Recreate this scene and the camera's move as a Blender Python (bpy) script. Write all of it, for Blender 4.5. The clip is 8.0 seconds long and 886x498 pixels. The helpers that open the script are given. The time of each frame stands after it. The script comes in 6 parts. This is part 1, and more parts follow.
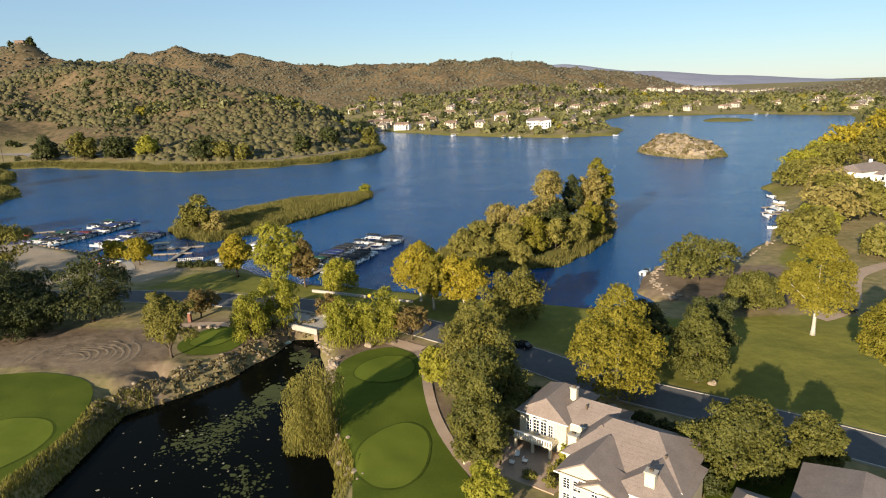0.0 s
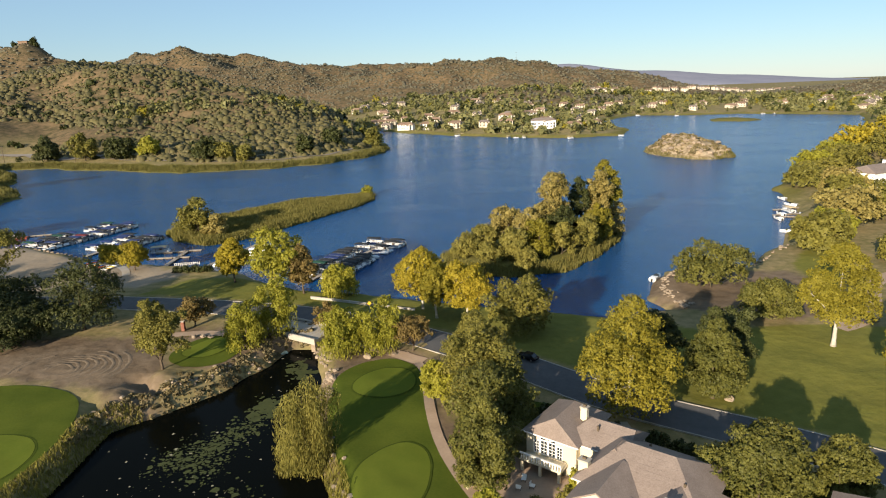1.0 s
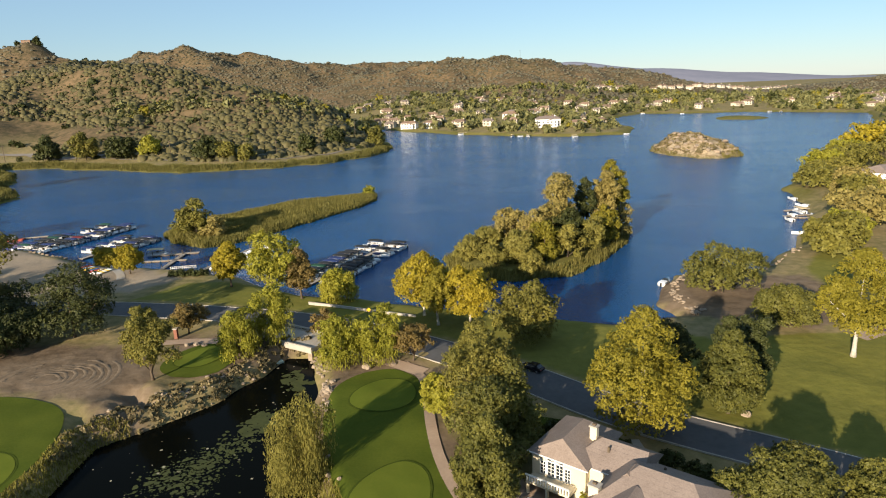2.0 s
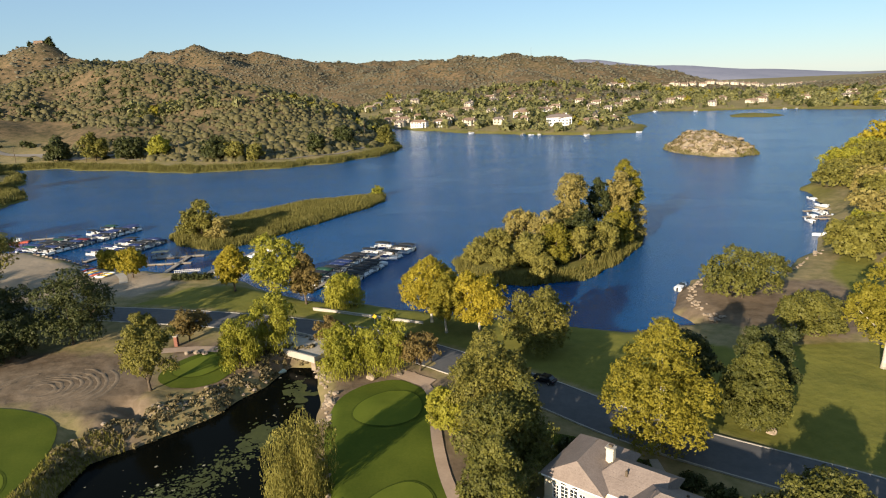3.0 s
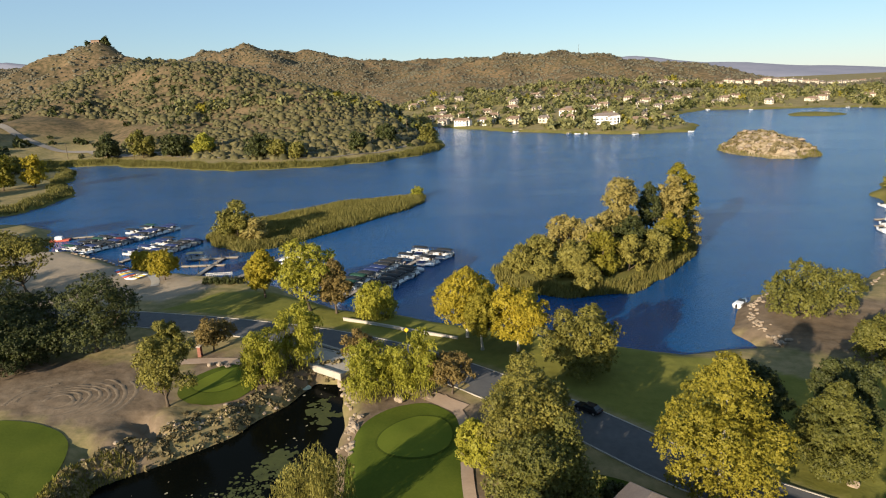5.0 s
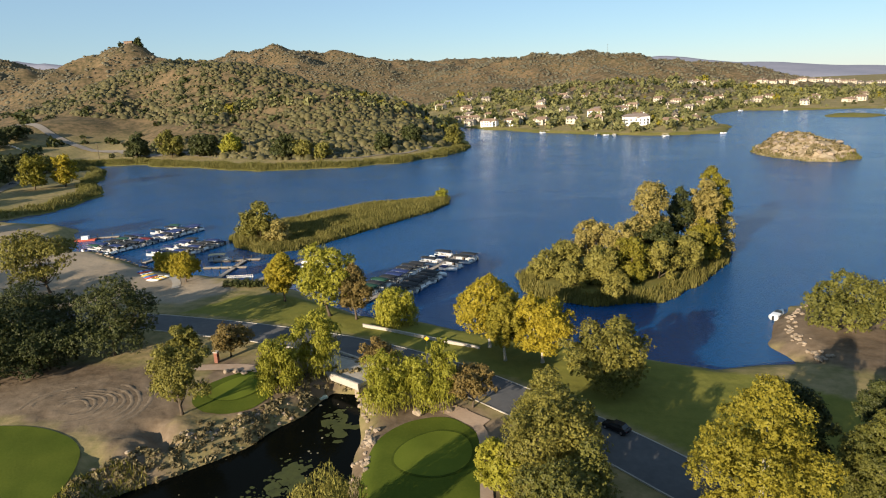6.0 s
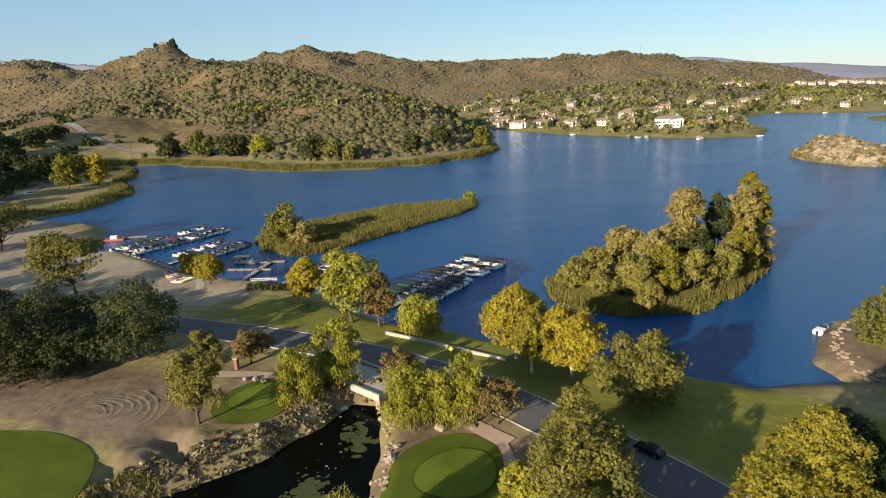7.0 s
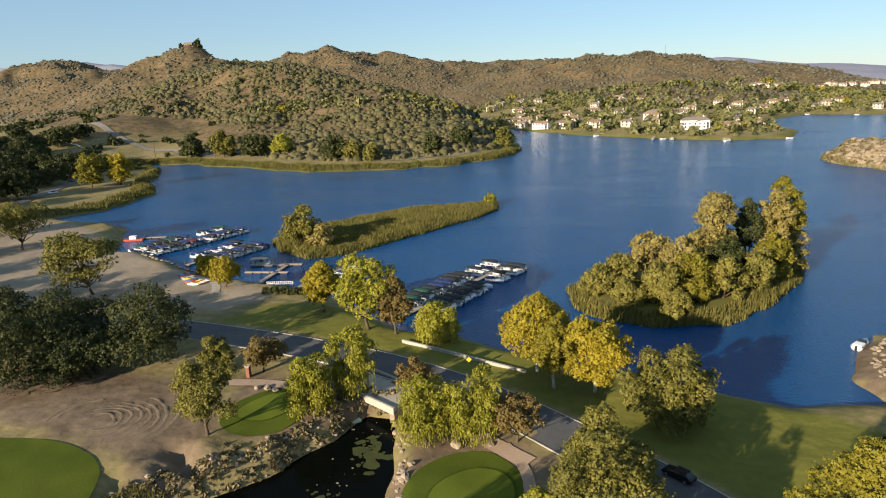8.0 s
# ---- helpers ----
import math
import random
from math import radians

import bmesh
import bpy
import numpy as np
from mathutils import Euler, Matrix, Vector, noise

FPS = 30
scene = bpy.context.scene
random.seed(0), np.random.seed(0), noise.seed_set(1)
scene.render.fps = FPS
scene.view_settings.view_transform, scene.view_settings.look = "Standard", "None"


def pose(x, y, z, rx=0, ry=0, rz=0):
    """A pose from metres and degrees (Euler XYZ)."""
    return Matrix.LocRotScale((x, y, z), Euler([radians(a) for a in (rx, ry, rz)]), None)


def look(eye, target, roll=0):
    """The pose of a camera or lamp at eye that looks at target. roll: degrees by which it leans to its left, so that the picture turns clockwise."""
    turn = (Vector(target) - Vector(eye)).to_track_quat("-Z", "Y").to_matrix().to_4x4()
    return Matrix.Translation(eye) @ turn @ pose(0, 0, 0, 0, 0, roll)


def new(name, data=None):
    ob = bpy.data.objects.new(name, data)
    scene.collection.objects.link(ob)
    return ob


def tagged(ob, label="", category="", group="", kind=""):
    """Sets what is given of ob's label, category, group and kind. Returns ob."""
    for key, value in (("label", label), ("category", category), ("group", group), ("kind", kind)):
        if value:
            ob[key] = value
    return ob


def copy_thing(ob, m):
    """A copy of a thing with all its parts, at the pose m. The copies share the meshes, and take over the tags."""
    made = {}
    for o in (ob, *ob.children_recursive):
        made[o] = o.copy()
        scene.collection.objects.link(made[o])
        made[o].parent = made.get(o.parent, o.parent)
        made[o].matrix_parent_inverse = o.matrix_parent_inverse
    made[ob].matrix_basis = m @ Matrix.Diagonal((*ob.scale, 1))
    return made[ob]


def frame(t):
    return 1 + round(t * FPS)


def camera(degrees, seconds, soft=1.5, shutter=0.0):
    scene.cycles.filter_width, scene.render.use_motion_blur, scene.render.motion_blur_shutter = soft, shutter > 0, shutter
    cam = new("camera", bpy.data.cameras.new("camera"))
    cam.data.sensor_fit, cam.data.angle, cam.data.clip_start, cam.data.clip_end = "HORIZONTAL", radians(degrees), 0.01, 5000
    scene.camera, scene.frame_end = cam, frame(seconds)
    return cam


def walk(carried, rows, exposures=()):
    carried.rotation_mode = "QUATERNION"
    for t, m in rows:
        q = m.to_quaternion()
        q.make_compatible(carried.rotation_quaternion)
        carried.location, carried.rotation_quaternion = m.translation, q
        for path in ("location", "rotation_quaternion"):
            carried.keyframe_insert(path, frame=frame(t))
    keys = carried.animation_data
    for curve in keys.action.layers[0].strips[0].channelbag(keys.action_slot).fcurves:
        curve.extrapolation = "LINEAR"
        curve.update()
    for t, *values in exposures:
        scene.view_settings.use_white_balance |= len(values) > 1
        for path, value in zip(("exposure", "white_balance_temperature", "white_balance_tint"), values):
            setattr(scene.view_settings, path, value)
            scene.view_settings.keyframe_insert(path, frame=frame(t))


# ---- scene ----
cam = camera(69.5, 8.0, soft=1.1)
PATH = [
    (0, (-0.215, 10.437, 57.444), (-0.324, 12.371, 56.946), -1.8),
    (0.5, (-0.195, 13.543, 57.427), (-0.312, 15.477, 56.93), -1.8),
    (1, (-0.166, 16.55, 57.414), (-0.288, 18.483, 56.916), -1.9),
    (1.5, (-0.11, 19.436, 57.424), (-0.236, 21.368, 56.924), -1.9),
    (3, (0.258, 27.762, 57.476), (0.09, 29.69, 56.97), -2.3),
    (3.5, (0.417, 30.469, 57.491), (0.223, 32.394, 56.984), -2.3),
    (4, (0.548, 33.084, 57.507), (0.321, 35.005, 56.999), -2.4),
    (4.5, (0.603, 35.612, 57.549), (0.339, 37.528, 57.041), -2.4),
    (6, (0.623, 42.632, 57.741), (0.243, 44.53, 57.237), -2.4),
    (6.5, (0.414, 44.968, 57.79), (-0.01, 46.857, 57.29), -2.4),
    (7, (0.052, 47.339, 57.856), (-0.412, 49.219, 57.358), -2.3),
    (7.5, (-0.318, 49.734, 57.857), (-0.817, 51.606, 57.361), -2.2),
    (8, (-0.756, 52.229, 57.903), (-1.283, 54.095, 57.408), -2.2),
]
walk(cam, [(t, look(eye, target, roll)) for t, eye, target, roll in PATH])


# ---- sky, sun and exposure ----
scene.view_settings.exposure = 1.12
SUN_AZ, SUN_EL = radians(208), radians(16)
world = bpy.data.worlds.new("sky")
scene.world = world
world.use_nodes = True
wn = world.node_tree.nodes
sky = wn.new("ShaderNodeTexSky")
sky.sky_type, sky.sun_disc = "NISHITA", False
sky.sun_elevation, sky.sun_rotation = SUN_EL, SUN_AZ
sky.air_density, sky.dust_density, sky.ozone_density = 1.0, 0.0, 4.5
wn["Background"].inputs["Strength"].default_value = 0.07
veil = wn.new("ShaderNodeMix")
veil.data_type = "RGBA"
veil.inputs[0].default_value, veil.inputs[7].default_value = 0.48, (2.85, 3.95, 4.9, 1)
world.node_tree.links.new(sky.outputs[0], veil.inputs[6])
world.node_tree.links.new(veil.outputs[2], wn["Background"].inputs["Color"])
sun = new("sun", bpy.data.lights.new("sun", "SUN"))
sun.data.energy, sun.data.angle, sun.data.color = 5.0, radians(0.6), (1.0, 0.85, 0.65)
SUN_DIR = Vector((math.sin(SUN_AZ) * math.cos(SUN_EL), math.cos(SUN_AZ) * math.cos(SUN_EL), math.sin(SUN_EL)))
sun.matrix_world = look(SUN_DIR * 300, (0, 0, 0))


# ---- materials ----
def nodes_of(name):
    m = bpy.data.materials.new(name)
    m.use_nodes = True
    return m, m.node_tree.nodes, m.node_tree.links, m.node_tree.nodes["Principled BSDF"]


def coords(N, L, scale=1.0):
    tc = N.new("ShaderNodeNewGeometry")
    mp = N.new("ShaderNodeVectorMath")
    mp.operation = "SCALE"
    mp.inputs["Scale"].default_value = scale
    L.new(tc.outputs["Position"], mp.inputs[0])
    return mp.outputs[0]


def noise_node(N, L, vec, scale, detail=4.0, rough=0.55):
    n = N.new("ShaderNodeTexNoise")
    n.inputs["Scale"].default_value, n.inputs["Detail"].default_value, n.inputs["Roughness"].default_value = scale, detail, rough
    L.new(vec, n.inputs["Vector"])
    return n.outputs["Fac"]


def ramp(N, L, fac, stops):
    r = N.new("ShaderNodeValToRGB")
    e = r.color_ramp.elements
    while len(e) < len(stops):
        e.new(0.5)
    for i, (p, c) in enumerate(stops):
        e[i].position, e[i].color = p, (*c, 1)
    L.new(fac, r.inputs["Fac"])
    return r.outputs["Color"]


def mix(N, L, fac, a, b, mode="MIX"):
    m = N.new("ShaderNodeMix")
    m.data_type, m.blend_type = "RGBA", mode
    for sock, v in ((m.inputs[0], fac), (m.inputs[6], a), (m.inputs[7], b)):
        if isinstance(v, bpy.types.NodeSocket):
            L.new(v, sock)
        elif isinstance(v, tuple):
            sock.default_value = (*v, 1)
        else:
            sock.default_value = v
    return m.outputs[2]


def bump(N, L, height, strength, dist, bsdf):
    b = N.new("ShaderNodeBump")
    b.inputs["Strength"].default_value, b.inputs["Distance"].default_value = strength, dist
    L.new(height, b.inputs["Height"])
    L.new(b.outputs[0], bsdf.inputs["Normal"])


def surface(name, c1, c2, scale=1.0, rough=0.8, metal=0.0, bumpy=0.3, dist=0.02, fine=8.0, vary=0.0, spec=0.3):
    """Two-scale mottled surface; vary: brightness change from object to object."""
    m, N, L, B = nodes_of(name)
    v = coords(N, L)
    big, small = noise_node(N, L, v, scale), noise_node(N, L, v, scale * fine, 3)
    col = mix(N, L, 0.35, ramp(N, L, big, [(0.3, c1), (0.7, c2)]), ramp(N, L, small, [(0.3, c1), (0.7, c2)]))
    if vary:
        oi = N.new("ShaderNodeObjectInfo")
        col = mix(N, L, vary, col, ramp(N, L, oi.outputs["Random"], [(0.0, (0.25, 0.25, 0.25)), (1.0, (1, 1, 1))]), "MULTIPLY")
    L.new(col, B.inputs["Base Color"])
    B.inputs["Roughness"].default_value, B.inputs["Metallic"].default_value = rough, metal
    B.inputs["Specular IOR Level"].default_value = spec
    if bumpy:
        bump(N, L, small, bumpy, dist, B)
    return m


def foliage(name, dark, light, trans=0.35, vary=0.35):
    m, N, L, B = nodes_of(name)
    g = N.new("ShaderNodeNewGeometry")
    oi = N.new("ShaderNodeObjectInfo")
    big = noise_node(N, L, coords(N, L), 0.35, 2)
    col = ramp(N, L, g.outputs["Random Per Island"], [(0.0, dark), (1.0, light)])
    col = mix(N, L, 0.5, col, ramp(N, L, big, [(0.35, dark), (0.65, light)]))
    col = mix(N, L, vary, col, ramp(N, L, oi.outputs["Random"], [(0.0, (0.45, 0.5, 0.45)), (1.0, (1.0, 0.95, 0.9))]), "MULTIPLY")
    L.new(col, B.inputs["Base Color"])
    B.inputs["Roughness"].default_value = 0.6
    B.inputs["Specular IOR Level"].default_value = 0.22
    tr = N.new("ShaderNodeBsdfTranslucent")
    L.new(col, tr.inputs["Color"])
    mx = N.new("ShaderNodeMixShader")
    mx.inputs[0].default_value = trans
    L.new(B.outputs[0], mx.inputs[1])
    L.new(tr.outputs[0], mx.inputs[2])
    L.new(mx.outputs[0], N["Material Output"].inputs["Surface"])
    return m


def ground_material():
    m, N, L, B = nodes_of("ground_cover")
    v = coords(N, L)
    z1, z2 = N.new("ShaderNodeVertexColor"), N.new("ShaderNodeVertexColor")
    z1.layer_name, z2.layer_name = "zone", "zone_two"
    s1, s2 = N.new("ShaderNodeSeparateColor"), N.new("ShaderNodeSeparateColor")
    L.new(z1.outputs["Color"], s1.inputs[0])
    L.new(z2.outputs["Color"], s2.inputs[0])
    huge, big, mid, fine = noise_node(N, L, v, 0.008, 5), noise_node(N, L, v, 0.05, 5), noise_node(N, L, v, 0.4, 5), noise_node(N, L, v, 3.0, 4)
    dry = mix(N, L, 0.5, ramp(N, L, big, [(0.35, (0.15, 0.135, 0.05)), (0.6, (0.28, 0.215, 0.105))]), ramp(N, L, mid, [(0.35, (0.11, 0.11, 0.04)), (0.65, (0.29, 0.22, 0.11))]))
    speck = noise_node(N, L, v, 0.13, 6, 0.65)
    scrub = mix(N, L, ramp(N, L, huge, [(0.40, (0.25, 0.25, 0.25)), (0.62, (0.75, 0.75, 0.75))]), ramp(N, L, speck, [(0.40, (0.052, 0.048, 0.024)), (0.60, (0.125, 0.095, 0.052))]),
                ramp(N, L, speck, [(0.36, (0.065, 0.056, 0.028)), (0.58, (0.20, 0.133, 0.074))]))
    lawn = mix(N, L, 0.4, ramp(N, L, big, [(0.3, (0.125, 0.13, 0.026)), (0.7, (0.19, 0.178, 0.036))]), ramp(N, L, mid, [(0.3, (0.105, 0.112, 0.022)), (0.7, (0.20, 0.182, 0.042))]))
    dirt = mix(N, L, 0.5, ramp(N, L, mid, [(0.3, (0.09, 0.064, 0.04)), (0.7, (0.215, 0.16, 0.108))]), ramp(N, L, big, [(0.35, (0.092, 0.063, 0.039)), (0.65, (0.24, 0.18, 0.122))]))
    reed = mix(N, L, 0.5, ramp(N, L, mid, [(0.3, (0.09, 0.085, 0.02)), (0.7, (0.17, 0.15, 0.04))]), ramp(N, L, big, [(0.3, (0.08, 0.09, 0.02)), (0.7, (0.19, 0.16, 0.05))]))
    rock = mix(N, L, 0.5, ramp(N, L, mid, [(0.35, (0.17, 0.12, 0.07)), (0.6, (0.45, 0.36, 0.24))]), ramp(N, L, big, [(0.4, (0.19, 0.14, 0.07)), (0.55, (0.42, 0.33, 0.22))]))
    sand = mix(N, L, 0.4, ramp(N, L, big, [(0.3, (0.22, 0.178, 0.13)), (0.7, (0.345, 0.28, 0.2))]), ramp(N, L, fine, [(0.3, (0.21, 0.17, 0.125)), (0.7, (0.34, 0.275, 0.2))]))
    col = mix(N, L, s2.outputs[2], dry, scrub)
    for f, c in ((s1.outputs[1], dirt), (s1.outputs[2], reed), (s2.outputs[0], rock), (s2.outputs[1], sand), (s1.outputs[0], lawn)):
        col = mix(N, L, f, col, c)
    col = mix(N, L, 0.25, col, ramp(N, L, fine, [(0.3, (0.5, 0.5, 0.5)), (0.7, (1, 1, 1))]), "MULTIPLY")
    L.new(col, B.inputs["Base Color"])
    B.inputs["Roughness"].default_value = 0.95
    B.inputs["Specular IOR Level"].default_value = 0.1
    bump(N, L, mid, 0.5, 0.4, B)
    return m


def water_material(name, deep, rough, wave, strength, spec=0.5):
    m, N, L, B = nodes_of(name)
    v = coords(N, L)
    st = N.new("ShaderNodeMapping")
    st.inputs["Scale"].default_value, st.inputs["Rotation"].default_value = (1.0, 2.2, 1.0), (0, 0, 0.4)
    L.new(v, st.inputs["Vector"])
    n1, n2 = noise_node(N, L, st.outputs[0], wave, 4), noise_node(N, L, st.outputs[0], 0.012, 3)
    mul = N.new("ShaderNodeMath")
    mul.operation = "MULTIPLY"
    L.new(n1, mul.inputs[0])
    mr = N.new("ShaderNodeMapRange")
    mr.inputs[1].default_value, mr.inputs[2].default_value, mr.inputs[3].default_value = 0.35, 0.6, 0.5
    L.new(n2, mr.inputs[0])
    L.new(mr.outputs[0], mul.inputs[1])
    L.new(ramp(N, L, n2, [(0.3, deep), (0.7, tuple(c * 1.3 for c in deep))]), B.inputs["Base Color"])
    B.inputs["Roughness"].default_value, B.inputs["IOR"].default_value = rough, 1.33
    B.inputs["Specular IOR Level"].default_value = spec
    bump(N, L, mul.outputs[0], strength, 0.35, B)
    return m


M_GROUND = ground_material()
M_LAKE = water_material("lake_water", (0.001, 0.045, 0.142), 0.16, 0.9, 1.0, 0.38)
M_POND = water_material("pond_water", (0.002, 0.0025, 0.002), 0.08, 1.5, 0.05, 0.03)
M_ASPHALT = surface("asphalt", (0.065, 0.066, 0.07), (0.105, 0.103, 0.104), 0.15, 0.95, bumpy=0.2)
M_CONCRETE = surface("pale_concrete", (0.29, 0.26, 0.22), (0.40, 0.365, 0.31), 0.4, 0.85)
M_PATH = surface("cart_path_concrete", (0.28, 0.20, 0.14), (0.38, 0.28, 0.20), 0.3, 0.9)
M_FAIRWAY = surface("mown_fairway", (0.050, 0.072, 0.009), (0.085, 0.102, 0.014), 0.12, 0.95, bumpy=0.4, dist=0.05, fine=20, spec=0.05)
M_GREEN = surface("putting_green", (0.088, 0.115, 0.014), (0.115, 0.135, 0.018), 0.2, 0.95, bumpy=0.1, fine=12, spec=0.05)
# dark grass of the green collars; also painted as shade beside the house
M_COLLAR_SHADE = surface("dark_collar_and_shade_grass", (0.036, 0.054, 0.007), (0.062, 0.078, 0.011), 0.6, 0.95, bumpy=0.5, dist=0.06, spec=0.05)
M_SAND = surface("bunker_sand", (0.6, 0.52, 0.42), (0.7, 0.62, 0.5), 0.5, 0.95)
M_BARK = surface("brown_bark", (0.05, 0.035, 0.024), (0.12, 0.09, 0.06), 1.5, 0.95, bumpy=0.7, dist=0.05)
M_BARK_PALE = surface("pale_bark", (0.28, 0.25, 0.20), (0.5, 0.46, 0.4), 1.5, 0.9, bumpy=0.4, dist=0.03)
LEAF = {
    "oak": foliage("oak_leaves", (0.022, 0.029, 0.008), (0.075, 0.082, 0.02), 0.15),
    "live": foliage("olive_oak_leaves", (0.09, 0.086, 0.017), (0.25, 0.222, 0.044), 0.25),
    "mid": foliage("deep_green_oak_leaves", (0.05, 0.056, 0.012), (0.165, 0.155, 0.03), 0.2),
    "syc": foliage("sycamore_leaves", (0.14, 0.127, 0.013), (0.30, 0.255, 0.03)),
    "gold": foliage("golden_leaves", (0.24, 0.19, 0.014), (0.46, 0.365, 0.035)),
    "lime": foliage("bright_green_leaves", (0.19, 0.187, 0.018), (0.39, 0.36, 0.045)),
    "willow": foliage("willow_leaves", (0.15, 0.138, 0.03), (0.31, 0.27, 0.062)),
    "rust": foliage("rusty_leaves", (0.13, 0.095, 0.03), (0.26, 0.185, 0.06)),
    "tan": foliage("dry_tan_leaves", (0.20, 0.165, 0.045), (0.40, 0.32, 0.10)),
    "scrub": foliage("chaparral_leaves", (0.040, 0.039, 0.016), (0.125, 0.106, 0.042), 0.1, 0.0),
    "brush": foliage("dry_brown_brush", (0.07, 0.056, 0.025), (0.22, 0.175, 0.085), 0.1, 0.0),
    # aerial haze over the far hills is put into this leaf colour
    "far": foliage("haze_greyed_chaparral_leaves", (0.066, 0.063, 0.042), (0.135, 0.118, 0.074), 0.1, 0.0),
    "town": foliage("muted_green_town_leaves", (0.085, 0.09, 0.034), (0.22, 0.205, 0.075), 0.2, 0.0),
    "reed": foliage("reed_blades", (0.10, 0.10, 0.022), (0.25, 0.215, 0.06)),
}

# ---- plan of the shores (metres, water level 0) ----
LAKE = [(-52, 189), (-34, 186), (-17, 178), (16, 170), (29, 165), (50, 170), (47, 180), (49, 192), (57, 204), (80, 207), (104, 234), (143, 306),
        (150, 346), (190, 405), (212, 438), (214, 458), (245, 500), (320, 560), (360, 600), (373, 681), (457, 809), (516, 930), (459, 985),
        (400, 1040), (313, 1038), (245, 1078), (175, 960), (161, 868), (168, 780), (145, 703), (93, 691), (36, 718), (-28, 765), (-87, 822),
        (-150, 905), (-118, 770), (-100, 677), (-87, 600), (-98, 554)]
LAKE += [(-127, 512), (-165, 488), (-219, 482), (-289, 505), (-358, 530), (-420, 532), (-455, 528), (-400, 512), (-354, 480), (-312, 420), (-277, 378),
         (-266, 332), (-280, 308), (-300, 298), (-226, 294), (-204, 268), (-190, 247), (-171, 246), (-126, 221), (-104, 217), (-78, 208)]
POND = [(-21, 91), (-26, 102), (-29, 112), (-31, 124), (-33, 137), (-38, 150), (-44, 150), (-47, 141), (-52, 131), (-59, 122), (-67, 114), (-66, 102),
        (-65, 88), (-64, 60), (-50, 45), (-24, 55)]
ISLE_WOOD = [(-14, 228), (-11, 216), (-4, 208), (8, 204), (24, 209), (36, 222), (50, 248), (54, 262), (40, 268), (18, 258), (-4, 244)]
ISLE_REED = [(-133, 274), (-121, 257), (-107, 250), (-97, 256), (-87, 275), (-75, 299), (-62, 326), (-57, 345), (-59, 360), (-66, 359), (-85, 351), (-104, 336), (-116, 318), (-124, 304), (-134, 290)]
ISLE_ROCK = [(131, 545), (136, 505), (150, 483), (168, 480), (184, 498), (196, 530), (192, 570), (170, 592), (145, 585)]
ISLE_FAR = [(300, 880), (335, 860), (372, 880), (350, 920), (315, 925)]


# lake-side kerb of the road
KERB = [(-240, 168), (-190, 178), (-140, 182), (-101, 181), (-76, 177.5), (-60, 174.4), (-47, 171.2), (-32, 165.5), (-19.4, 159.2), (-8.4, 151.8), (0.8, 145), (8.7, 139.4), (14.7, 134),
        (23, 126), (32.8, 119.5), (43.9, 113.2), (51.4, 109), (62, 101.5), (85, 86), (130, 60)]


def lattice(ix, iy, seed):
    h = (ix * 374761393 + iy * 668265263 + seed * 974634777) & 0xFFFFFFFF
    h = ((h ^ (h >> 13)) * 1274126177) & 0xFFFFFFFF
    return ((h ^ (h >> 16)) & 0xFFFF) / 65535.0


def value_noise(x, y, seed=1):
    ix, iy = np.floor(x).astype(np.int64), np.floor(y).astype(np.int64)
    fx, fy = x - ix, y - iy
    fx, fy = fx * fx * (3 - 2 * fx), fy * fy * (3 - 2 * fy)
    a, b = lattice(ix, iy, seed), lattice(ix + 1, iy, seed)
    c, d = lattice(ix, iy + 1, seed), lattice(ix + 1, iy + 1, seed)
    return (a + (b - a) * fx) * (1 - fy) + (c + (d - c) * fx) * fy - 0.5


def fbm(x, y, octaves=4, seed=1):
    return sum(value_noise(x * 2 ** k, y * 2 ** k, seed + k) / 2 ** k for k in range(octaves))


def smooth(a, b, v):
    t = np.clip((v - a) / (b - a), 0, 1)
    return t * t * (3 - 2 * t)


def inside_by(poly, x, y):
    """Signed distance to a closed line: positive inside."""
    best, odd = np.full(x.shape, 1e9), np.zeros(x.shape, bool)
    for (ax, ay), (bx, by) in zip(poly, poly[1:] + poly[:1]):
        dx, dy = bx - ax, by - ay
        t = np.clip(((x - ax) * dx + (y - ay) * dy) / (dx * dx + dy * dy), 0, 1)
        best = np.minimum(best, (x - ax - t * dx) ** 2 + (y - ay - t * dy) ** 2)
        if ay != by:
            odd ^= ((ay > y) != (by > y)) & (x < ax + (y - ay) / (by - ay) * dx)
    return np.where(odd, 1, -1) * np.sqrt(best)


